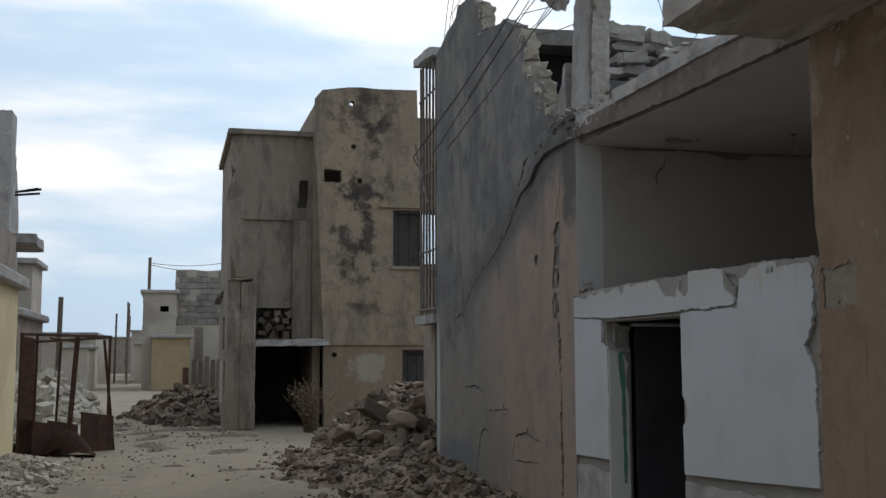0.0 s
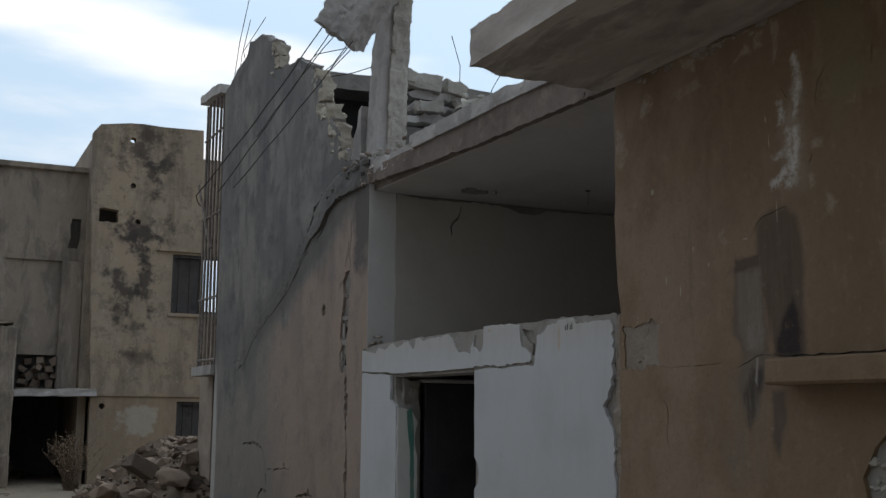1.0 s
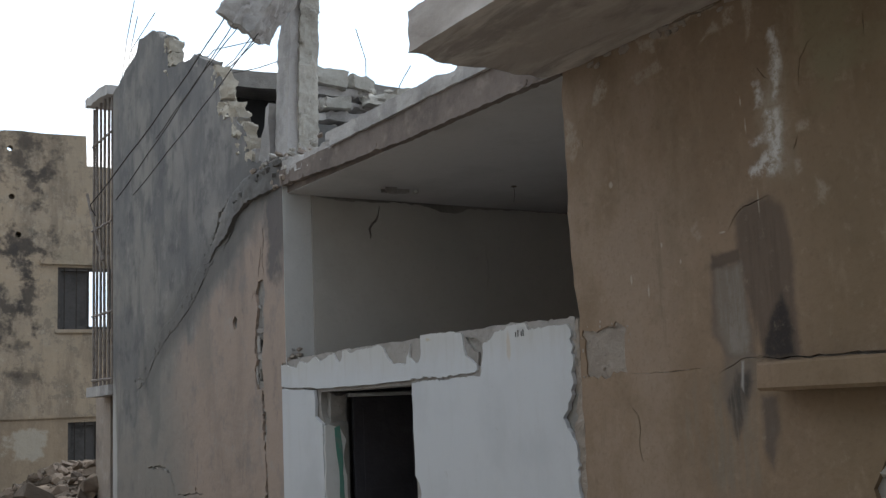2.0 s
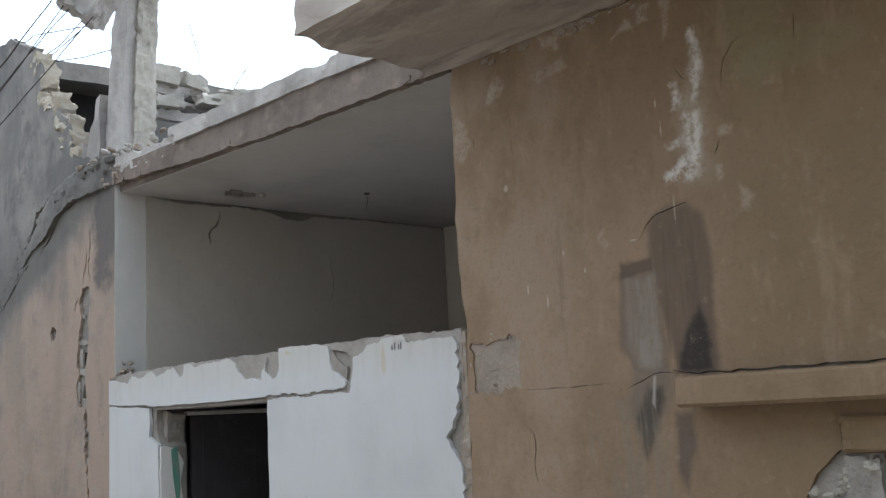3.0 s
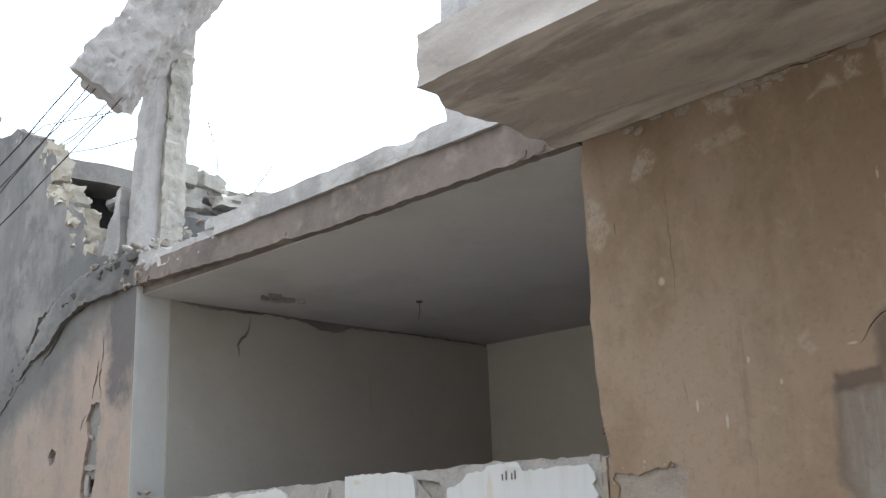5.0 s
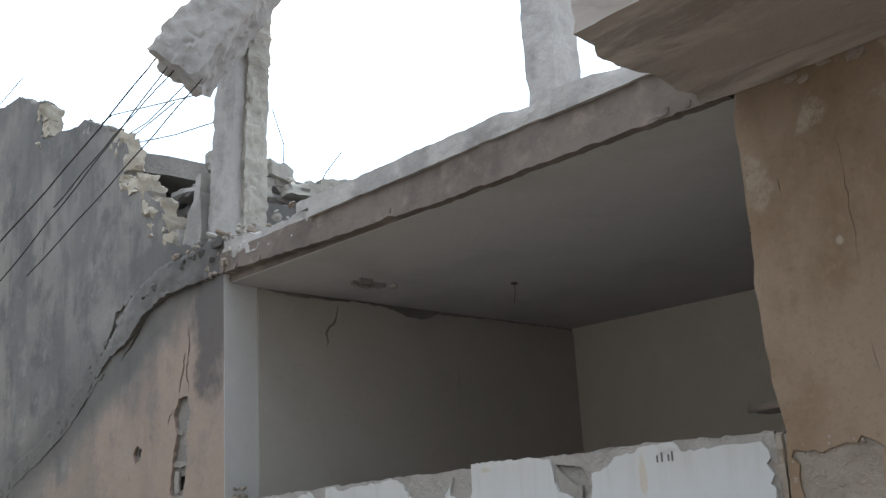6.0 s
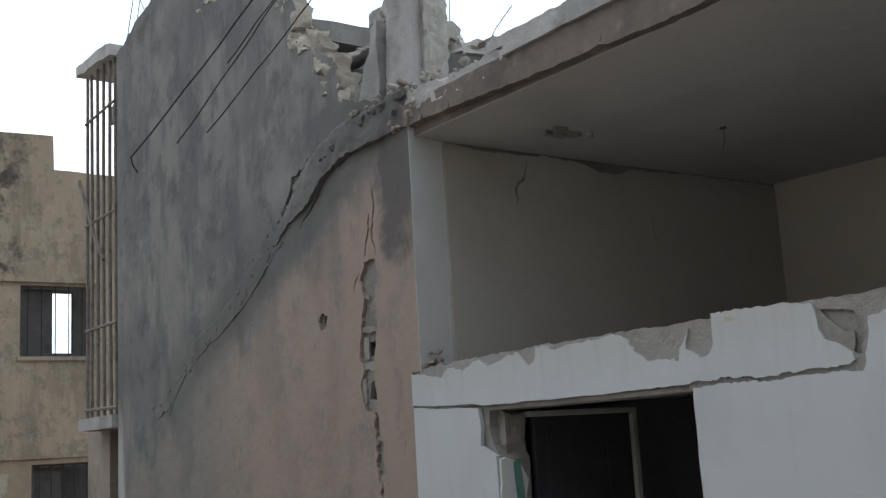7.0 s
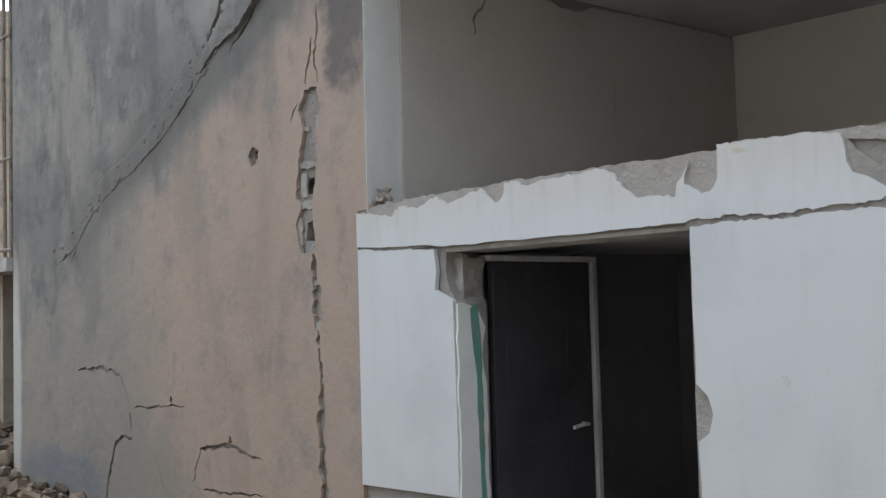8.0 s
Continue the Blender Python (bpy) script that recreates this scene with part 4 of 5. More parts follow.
for a, c, bow in (((4.22, 10.96, 5.48), (3.31, 12.16, 3.89), 0.10), ((4.25, 10.9, 5.36), (3.36, 11.42, 3.80), 0.05), ((4.42, 10.66, 5.24), (3.43, 11.1, 3.79), 0.04), ((4.3, 10.86, 5.34), (3.75, 11.5, 4.42), -0.05)):
    a, c = Vector(a) + Vector((0.05, -0.05, 0.08)), Vector(c)
    pts = [a.lerp(c, i / 12) + Vector((0.6, 0.4, 0.3)) * (bow * math.sin(math.pi * i / 12) + 0.012 * math.sin(i * 1.9)) for i in range(13)]
    if bow > 0.08:
        pts += [c + Vector((0.02, 0.03, -0.05)), c + Vector((0.05, 0.02, -0.1))]
    part("bent_bar", tube(pts, 0.0065 if bow > 0.08 else 0.005, 5), REBAR, hang, "bent rusty reinforcing bar")

roof = thing("roof_edge_beam", "cracked concrete roof slab edge over the open loft", "roof", kind="structure")
part("top_strip", rough_beam((4.81, 6.6, 4.025), (4.81, 9.7, 4.075), 0.30, 0.13, 0.035, 0.006, 0.03), CONCRETE, roof, "pale broken upper edge", smooth=True)
part("broken_strip", rough_beam((4.83, 9.68, 4.01), (4.83, 10.95, 4.06), 0.27, 0.13, 0.03, 0.022, 0.06), CONCRETE, roof, "crumbling end of the upper edge", smooth=True)
part("screed", rough_beam((4.92, 7.0, 4.085), (4.92, 9.95, 4.16), 0.34, 0.07, 0.035, 0.01, 0.03), CONCRETE, roof, smooth=True)
for y in (6.78, 6.9, 8.9, 9.05, 10.3, 10.6, 10.75):
    part("spalled_lump", rough_beam((4.7, y, 3.76 + 0.036 * (y - 6.6)), (4.71, y + 0.16, 3.775 + 0.036 * (y - 6.6)), 0.04, 0.04, 0.015, 0.01, 0.02), BEAM, roof, smooth=True)
part("beam_face", slab(jag([(6.6, 3.738), (7.5, 3.760), (8.4, 3.778), (8.85, 3.793), (8.92, 3.818), (9.06, 3.808), (9.6, 3.832), (10.2, 3.872), (10.84, 3.9)], 0.006, 0.05, rng) + jag([(10.84, 4.04), (6.6, 3.975)], 0.008, 0.08, rng), 4.69, 4.752), BEAM, roof, "plastered beam face with a crack under it")
part("beam_soffit", slab([(6.6, 3.746), (10.84, 3.84), (10.84, 3.93), (6.6, 3.82)], 4.7535, 4.7575), BEAM, roof)
for k in range(22):
    v, f = rock((4.71 + rng.uniform(-0.03, 0.03), rng.uniform(10.6, 10.98), 3.99 + rng.uniform(-0.08, 0.1)), rng.uniform(0.02, 0.05), rng, 0.8, 0.3)
    part("joint_lump", from_lists(v, f), (CONCRETE_WARM, STONE, PATCH)[k % 3], roof)
part("joint_core", rough_beam((4.78, 10.7, 3.97), (4.78, 11.1, 3.98), 0.17, 0.16, 0.03, 0.02, 0.05), CONCRETE_WARM, roof, "crumbled joint of beam and column", smooth=True)
for i in range(60):
    y = 11.5 - 1.6 * rng.random() ** 1.6
    v, f = rock((rng.uniform(4.66, 4.88), y, 4.12 + rng.uniform(0, 0.07) + 0.02 * (y - 10)), rng.uniform(0.015, 0.055), rng, 0.7, 0.1)
    part("rubble_crumb", from_lists(v, f), (CONCRETE_WARM, CONCRETE, STONE)[i % 3], roof)
bm = slab(rect(4.758, 6.2, 8.6, 10.9), 3.742, 3.9, axis="z")
for v in bm.verts:
    v.co.z += 0.022 * (v.co.y - 6.6)
tagged(part("ceiling", bm, CEILING), "grey cracked plaster ceiling of the open loft", "ceiling", kind="structure")

# heap of pancaked slabs on the roof behind the column
part("floor_slab", box(5.1, 11.1, 4.38, 9.38, 14.85, 4.61), DARK, rear)
for i, (x0, x1, y, z, wid, tilt) in enumerate(((6.08, 8.48, 13.65, 4.7, 1.43, 0.03), (6.02, 8.24, 13.59, 4.89, 1.32, 0.05), (6.2, 8.36, 13.71, 5.1, 1.32, -0.02), (6.08, 8.0, 13.65, 5.29, 1.21, 0.04), (6.2, 7.88, 13.71, 5.49, 1.1, 0.0), (6.14, 7.4, 13.71, 5.66, 0.99, 0.03))):
    bm = rough_beam((x0, y, z), (x1, y + 0.12 * (i % 3 - 1), z + tilt), wid, 0.11, 0.06, 0.03, 0.08)
    tagged(part("fallen_slab", bm, CONCRETE, smooth=True), "broken concrete floor slab stacked on the roof", "slab", "fallen slabs")
    for k in range(7):
        x = rng.uniform(x0, x1)
        v, f = rock((x, y - wid / 2 + rng.uniform(-0.02, 0.1), z + 0.06 + 0.03 * rng.random()), rng.uniform(0.04, 0.09), rng, 0.7, 0.3)
        part("rubble_crumb", from_lists(v, f), STONE, rear)
for x0, x1, y, z, w, h in ((6.08, 6.58, 13.35, 5.85, 0.34, 0.22), (6.66, 6.98, 13.35, 5.84, 0.32, 0.19), (7.22, 7.58, 13.17, 5.66, 0.3, 0.18), (6.2, 6.5, 13.05, 5.44, 0.23, 0.15), (6.74, 7.28, 13.05, 5.54, 0.27, 0.14)):
    bm = rough_beam((x0, y, z), (x1, y + rng.uniform(-0.06, 0.06), z + rng.uniform(-0.05, 0.05)), w, h, 0.035, 0.02, 0.05)
    tagged(part("building_stone", bm, STONE, smooth=True), "pale squared building stone fallen on the slabs", "stone", "fallen stones")
for x0, x1, y, z, w, h in ((5.25, 5.45, 10.75, 4.2, 0.2, 0.14), (5.45, 5.68, 10.7, 4.17, 0.18, 0.11), (5.1, 5.26, 10.6, 4.17, 0.16, 0.13)):
    bm = rough_beam((x0, y, z), (x1, y + rng.uniform(-0.06, 0.06), z + rng.uniform(-0.05, 0.05)), w, h, 0.03, 0.02, 0.05)
    tagged(part("building_stone", bm, STONE, smooth=True), "chipped building stone lying on the roof edge", "stone", "fallen stones")
far_post = thing("roof_post", "bare concrete post standing on the loft roof", "column")
part("shaft", rough_beam((7.3, 9.85, 3.9), (7.3, 9.8, 7.6), 0.34, 0.34, 0.05, 0.01, 0.04, (0, 1, 0)), CONCRETE, far_post, smooth=True)

# loose bars standing out of the roof
for k, pts in enumerate((((4.8, 16.8, 6.5), (4.78, 16.4, 7.1), (4.78, 15.85, 7.7)), ((4.8, 16.5, 6.5), (4.8, 16.3, 6.9), (4.8, 15.1, 7.05)), ((4.85, 16.1, 6.5), (4.85, 16.45, 7.0), (4.85, 16.1, 7.35)),
                         ((4.85, 13.8, 5.85), (4.85, 13.0, 5.9), (4.85, 11.5, 5.55)), ((4.9, 13.5, 5.8), (4.9, 12.6, 5.6), (4.9, 11.9, 5.65)), ((4.95, 12.9, 5.6), (4.95, 12.0, 5.4), (4.95, 11.1, 5.25)),
                         ((4.62, 11.1, 5.5), (4.75, 12.1, 5.5), (4.85, 12.7, 5.6)), ((6.92, 13.35, 5.66), (6.9, 13.29, 6.14), (6.82, 13.38, 6.56)), ((7.28, 13.35, 5.6), (7.22, 12.99, 5.8), (7.16, 12.63, 5.9)))):
    tagged(part("reinforcing_bar", tube(pts, 0.0055, 5), REBAR), "thin rusty reinforcing bar sticking out of broken concrete", "bar", "reinforcing bars")

# ---- white wall with the doorway ----
white = thing("wall_white", "white painted block wall, its plaster cracked and torn along the top", "wall", kind="structure")
def torn(points, amp=0.007, step=0.022):
    return jag(points, amp, step, rng)


right_panel = [(6.62, 0.84), (7.45, 0.79), (8.49, 0.74)] + torn([(8.49, 0.74), (8.5, 1.12), (8.44, 1.16), (8.42, 1.24), (8.44, 1.31), (8.5, 1.36), (8.5, 2.012)], 0.004, 0.07)[1:] + \
    torn([(8.5, 2.012), (8.3, 2.018), (8.04, 2.008), (7.88, 2.018), (7.7, 2.022), (7.6, 2.012), (7.57, 2.1), (7.55, 2.22), (7.46, 2.24), (7.41, 2.28), (7.3, 2.29), (7.24, 2.315), (7.08, 2.315), (7.05, 2.27), (6.83, 2.272), (6.66, 2.27)])[1:] + \
    jag([(6.64, 2.27), (6.62, 2.05), (6.66, 1.84), (6.74, 1.74), (6.68, 1.66), (6.63, 1.6), (6.62, 1.2), (6.62, 0.9)], 0.014, 0.03, rng)[1:]
part("right_panel", slab(right_panel, FACADE - 0.004, FACADE + 0.022), WHITE, white)
band = [(10.89, 2.072)] + torn([(10.89, 2.27), (10.62, 2.235), (10.55, 2.225), (10.48, 2.28), (10.33, 2.25), (10.16, 2.3), (10.06, 2.25), (9.8, 2.305), (9.7, 2.225), (9.64, 2.24), (9.62, 2.315), (9.53, 2.312), (9.48, 2.285), (9.35, 2.3), (8.99, 2.31),
                                 (8.92, 2.285), (8.86, 2.22), (8.78, 2.155), (8.66, 2.16), (8.57, 2.145), (8.555, 2.2), (8.5, 2.285), (8.52, 2.19), (8.44, 2.14), (8.37, 2.165), (8.352, 2.2)], 0.008) + \
    [(8.35, 2.338)] + torn([(8.35, 2.338), (8.1, 2.33), (7.94, 2.33), (7.8, 2.305), (7.785, 2.2), (7.76, 2.155), (7.69, 2.125), (7.635, 2.09), (7.63, 2.06), (7.68, 2.042), (7.88, 2.04), (8.04, 2.03), (8.3, 2.042), (8.5, 2.04)])[1:] + \
    torn([(8.52, 2.03), (9.2, 2.025), (10.14, 2.03), (10.22, 2.045), (10.63, 2.055)], 0.004, 0.05)
part("lintel_panel", slab(band, FACADE - 0.006, FACADE + 0.022), WHITE, white)
left_panel = [(10.885, 0.70), (10.885, 2.058)] + torn([(10.885, 2.058), (10.63, 2.036), (10.4, 2.032), (10.19, 2.02), (10.17, 1.9), (10.185, 1.8)], 0.005, 0.04)[1:] + [(10.04, 1.74), (10.03, 1.2), (10.03, 0.72)]
part("left_panel", slab(left_panel[::-1], FACADE - 0.004, FACADE + 0.022), WHITE, white)
break_out = torn([(7.78, 2.28), (7.62, 2.26), (7.58, 2.2), (7.6, 2.08), (7.64, 2.09), (7.63, 2.17), (7.7, 2.2), (7.75, 2.24)], 0.008, 0.025)
part("bare_mortar", slab(torn([(6.6, 2.22), (6.6, 2.03), (7.5, 2.0), (8.0, 1.995), (8.52, 2.0), (8.56, 2.05), (9.4, 2.05), (10.12, 2.05), (10.5, 2.02), (10.884, 2.03)], 0.003, 0.06) +
                          torn([(10.884, 2.295), (10.4, 2.312), (9.6, 2.322), (8.87, 2.322), (8.36, 2.318), (8.34, 2.335), (7.83, 2.325), (7.57, 2.32), (7.2, 2.325), (6.9, 2.31), (6.6, 2.305)], 0.007, 0.035), FACADE + 0.010, B - 0.002, [break_out]), MORTAR, white, "bare grey mortar under the torn paint")
core = [(6.56, -0.2), (8.53, -0.2), (8.53, 2.02), (10.12, 2.0), (10.13, 1.9), (10.1, 1.8), (10.03, 1.72), (10.035, 1.6), (10.035, -0.2), (10.884, -0.2), (10.884, 2.28)] + \
    jag([(10.884, 2.28), (10.4, 2.25), (9.9, 2.27), (9.3, 2.3), (8.6, 2.3), (8.0, 2.33), (7.4, 2.32), (6.56, 2.29)], 0.012, 0.07, rng)
part("block_core", slab(core, B, 4.93), BLOCK, white)
part("base_plaster", slab(jag([(6.56, -0.1), (8.5, -0.1), (8.5, 0.68), (7.4, 0.7), (6.56, 0.72)], 0.012, 0.1, rng, True), FACADE + 0.006, B - 0.002), CONCRETE, white)
part("base_plaster", slab(jag([(10.03, -0.1), (10.88, -0.1), (10.88, 0.6), (10.6, 0.62), (10.03, 0.58)], 0.012, 0.1, rng, True), FACADE + 0.006, B - 0.002), CONCRETE, white)
part("door_jamb", slab(jag([(FACADE + 0.004, 0.0), (4.9, 0.0), (4.9, 1.3), (4.87, 1.45), (4.9, 1.6), (4.84, 1.7), (4.74, 1.73), (FACADE + 0.004, 1.72)], 0.006, 0.06, rng, True), 10.014, 10.03, axis="y"), REVEAL, white, "pale plastered door jamb")
part("paint_smear", slab(jag([(4.84, 0.5), (4.87, 0.5), (4.865, 1.2), (4.86, 1.55), (4.84, 1.72), (4.79, 1.7), (4.8, 1.56), (4.82, 1.4), (4.83, 1.1)], 0.005, 0.06, rng, True), 10.010, 10.0135, axis="y"), GREEN, white, "green paint smear on the jamb")
part("broken_jamb", rough_beam((4.855, 10.1, 1.735), (4.855, 10.1, 1.985), 0.15, 0.1, 0.02, 0.02, 0.04, (0, 1, 0)), MORTAR, white, smooth=True)
part("lintel_soffit", box(B, 8.53, 2.0, 5.0, 10.12, 2.018), CONCRETE, white)
door = thing("steel_door", "dark steel door leaf standing open inside the doorway", "door")
part("leaf", box(4.99, 10.05, 0.08, 5.76, 10.09, 1.95, 0.004), DOOR, door)
for z0, z1 in ((0.2, 0.95), (1.15, 1.85)):
    part("pressed_panel", slab(rect(5.08, z0, 5.58, z1), 10.043, 10.0495, [rect(5.11, z0 + 0.03, 5.55, z1 - 0.03)], "y"), DOOR, door)
for nm, a in (("frame_rail", (4.95, 10.03, 1.952, 5.81, 10.11, 1.985)), ("frame_stile", (5.765, 10.03, 0.08, 5.81, 10.11, 1.95))):
    part(nm, box(*a, 0.006), ALUMINIUM, door, "pale metal edge of the door frame")

part("handle", tube([(5.66, 10.045, 1.02), (5.66, 10.0, 1.02), (5.6, 9.99, 1.02), (5.53, 9.99, 1.01)], 0.012, 6), ALUMINIUM, door, "dull metal lever handle")

# rooms behind the white wall
tagged(part("floor_lower", box(4.93, 6.3, -0.1, 8.2, 10.9, 0.06), CONCRETE), "dirty concrete floor of the dark ground room", "floor", kind="structure")
tagged(part("floor_loft", box(4.935, 6.3, 2.06, 8.4, 10.815, 2.2), CEILING), "concrete loft floor over the ground room", "floor", kind="structure")
loft_side = thing("wall_loft_side", "beige grey plastered side wall with a ragged crack under the ceiling", "wall", kind="structure")
# the side wall's shade is part of its plaster colour
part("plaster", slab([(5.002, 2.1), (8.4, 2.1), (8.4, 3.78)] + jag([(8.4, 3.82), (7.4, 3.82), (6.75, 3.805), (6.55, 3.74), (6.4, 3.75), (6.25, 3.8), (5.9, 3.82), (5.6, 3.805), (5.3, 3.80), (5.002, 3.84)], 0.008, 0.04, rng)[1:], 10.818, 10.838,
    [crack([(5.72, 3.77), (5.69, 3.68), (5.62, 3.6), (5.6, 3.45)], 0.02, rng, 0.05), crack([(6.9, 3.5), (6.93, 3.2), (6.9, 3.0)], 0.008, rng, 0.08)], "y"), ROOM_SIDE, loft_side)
part("core", box(5.02, 10.84, 2.1, 8.6, 11.0, 3.9), BLOCK, loft_side)
tagged(part("wall_loft_back", box(8.4, 6.2, 2.1, 8.6, 10.83, 3.85), ROOM), "beige plastered back wall of the loft", "wall", kind="structure")
tagged(part("wall_loft_right", box(4.98, 6.1, 2.1, 8.6, 6.3, 3.85), ROOM), "plastered right wall of the loft", "wall", kind="structure")
# ground room walls, coloured dark for the shade behind the doorway
tagged(part("wall_room_back", box(7.6, 6.2, 0.0, 7.8, 10.9, 2.06), ROOM_SHADED), "back wall of the ground room, shade put into its dark colour", "wall", kind="structure")
tagged(part("wall_room_left", box(5.02, 10.85, 0.0, 7.6, 11.0, 2.055), ROOM_SHADED), "side wall of the ground room, shade put into its dark colour", "wall", kind="structure")
tagged(part("wall_room_right", box(5.0, 6.1, 0.0, 7.6, 6.3, 2.055), ROOM_SHADED), "side wall of the ground room, shade put into its dark colour", "wall", kind="structure")
tagged(part("trim_reveal", slab([(4.7005, 10.7865), (5.0, 10.8345), (5.0, 10.884), (4.7275, 10.884), (4.7275, 10.7895), (4.7005, 10.7895)], 2.27, 3.895, axis="z"), REVEAL), "pale plastered edge of the column beside the opening", "trim", kind="structure")

hook = thing("ceiling_bracket", "small rusty bracket hanging from the loft ceiling", "bracket")
part("plate", box(6.745, 7.76, 3.752, 6.8, 7.84, 3.772), WOOD, hook)
part("stem", tube([(6.77, 7.8, 3.76), (6.78, 7.81, 3.6)], 0.008), WOOD, hook)
rose = thing("ceiling_hook", "rusty lamp hook in the loft ceiling with a torn wire", "hook")
part("plate", slab([(6.53 + 0.025 * math.cos(k * 0.785), 9.72 + 0.025 * math.sin(k * 0.785)) for k in range(8)], 3.8, 3.812, axis="z"), WOOD, rose)
part("wire", tube([(6.53, 9.72, 3.805), (6.535, 9.72, 3.74), (6.53, 9.735, 3.66)], 0.002, 5), REBAR, rose)
plug = thing("ceiling_plug", "pale plastered plug where a lamp fitting hung", "plug")
part("knob", slab([(5.78 + 0.025 * math.cos(k * 0.785), 10.22 + 0.025 * math.sin(k * 0.785)) for k in range(8)], 3.79, 3.824, axis="z"), STONE, plug)
for k, (x, y, w) in enumerate(((5.56, 10.3, 0.11), (5.66, 10.26, 0.06), (5.5, 10.2, 0.05))):
    flake = slab(jag([(x - w, y - 0.02), (x + w, y - 0.03), (x + 0.7 * w, y + 0.03), (x - 0.8 * w, y + 0.02)], 0.012, 0.03, rng, True), 3.79 + 0.022 * (y - 10.2), 3.83, axis="z")
    tagged(part("plaster_flake", flake, MORTAR), "loose flake of plaster peeling off the loft ceiling", "plaster", "ceiling flakes")
shelf = thing("wall_shelf", "short dark wooden shelf on the loft wall", "shelf")
part("board", box(5.62, 6.302, 2.5, 5.86, 7.3, 2.54, 0.006, 0.003, rng, 2), WOOD, shelf)
mark = thing("paint_marks", "small dark painted strokes near the top of the white wall", "marking")
for k, (y, h) in enumerate(((7.17, 0.03), (7.145, 0.04), (7.11, 0.03), (7.09, 0.04))):
    part("stroke", box(FACADE - 0.0075, y, 2.235, FACADE - 0.0045, y + 0.007, 2.235 + h), DARK, mark)
for k in range(14):
    y = rng.uniform(10.45, 10.84) if k < 9 else rng.uniform(7.0, 8.3)
    v, f = rock((rng.uniform(4.76, 4.92), y, 2.31 + 0.01 * rng.random()), rng.uniform(0.015, 0.05), rng, 0.7, 0.4)
    part("loose_crumb", from_lists(v, f), STONE, white)

for k in range(16):
    v, f = rock((rng.uniform(4.72, 4.84), 10.78 - 0.1 * rng.random() ** 2, 2.3 + 0.11 * rng.random() ** 1.5), rng.uniform(0.02, 0.045), rng, 0.8, 0.2)
    part("loose_crumb", from_lists(v, f), (PATCH, CONCRETE)[k % 2], white)

# ---- brown wall, ledge and canopy ----
brown = thing("wall_brown", "ochre brown plastered wall with damp stains and pale salts", "wall", kind="structure")
left_edge = jag([(6.6, 0.0), (6.58, 0.8), (6.56, 1.6), (6.54, 2.3), (6.57, 2.5), (6.59, 2.9), (6.58, 3.3), (6.57, 3.787)], 0.012, 0.07, rng)
patch = jag([(6.52, 2.22), (6.4, 2.2), (6.3, 2.225), (6.19, 2.235), (6.15, 2.2), (6.165, 2.1), (6.16, 1.97), (6.28, 1.98), (6.35, 1.94), (6.51, 1.98)], 0.016, 0.03, rng, True)
window_hole = [(3.2, 0.75), (4.36, 0.75), (4.6, 1.15), (4.68, 1.42), (4.6, 1.56), (4.5, 1.64), (4.38, 1.7), (3.2, 1.7)]
brown_cracks = [
    crack([(6.14, 1.78), (6.1, 1.74), (6.09, 1.66), (6.1, 1.58), (6.08, 1.5)], 0.008, rng, 0.03, 0.007),
    crack([(5.5, 1.93), (5.42, 1.96), (5.34, 1.99), (5.2, 1.985)], 0.004, rng, 0.04, 0.006),
    crack([(6.15, 1.96), (5.9, 1.955), (5.6, 1.962)], 0.004, rng, 0.05, 0.004),
    crack([(6.15, 3.42), (6.14, 3.2), (6.13, 3.0), (6.145, 2.85)], 0.003, rng, 0.04, 0.006),
    crack([(6.14, 2.62), (6.13, 2.52), (6.12, 2.46)], 0.003, rng, 0.04, 0.004),
    crack([(4.9, 2.96), (4.93, 2.9)], 0.006, rng, 0.03, 0.004),
    crack([(5.1, 3.33), (5.07, 3.28), (5.04, 3.26)], 0.006, rng, 0.03, 0.004),
    crack([(6.42, 3.31), (6.415, 3.24)], 0.005, rng, 0.03, 0.003),
    crack([(4.5, 3.4), (4.51, 3.3)], 0.005, rng, 0.03, 0.003),
    crack([(5.37, 2.59), (5.30, 2.67), (5.25, 2.70), (5.17, 2.712), (5.09, 2.72)], 0.006, rng, 0.025, 0.006),
    crack([(4.87, 3.18), (4.85, 3.3), (4.8, 3.36), (4.75, 3.38)], 0.005, rng, 0.03, 0.006),
    crack([(5.24, 2.0), (5.1, 1.978), (4.8, 1.976), (4.4, 1.978), (3.9, 1.976)], 0.013, rng, 0.05, 0.006),
    crack([(5.7, 3.725), (5.4, 3.72), (5.1, 3.728)], 0.008, rng, 0.04, 0.006),
]
part("plaster", slab([(-9.0, 0.0)] + left_edge + [(-9.0, 3.787)], FACADE, FACADE + 0.026, brown_cracks + [patch, jag(window_hole, 0.02, 0.07, rng, True)]), BROWN, brown)
part("block_core", slab([(-9.0, -0.2), (6.555, -0.2), (6.54, 4.0), (-9.0, 4.0)], B, 4.975, [rect(3.25, 0.8, 4.33, 1.66)]), BLOCK, brown)
part("bare_patch", slab(jag([(6.14, 1.9), (6.535, 1.92), (6.53, 2.25), (6.13, 2.25)], 0.01, 0.05, rng, True), FACADE + 0.009, B - 0.0005), PATCH, brown, "patch of bare grey mortar")
part("ledge", box(4.54, -6.0, 1.835, 4.698, 5.12, 1.96, 0.012, 0.003, rng, 0), BROWN, brown, "plastered ledge over the window")
# dark sheet for the shade behind the window
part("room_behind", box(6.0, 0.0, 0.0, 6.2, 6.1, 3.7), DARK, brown)
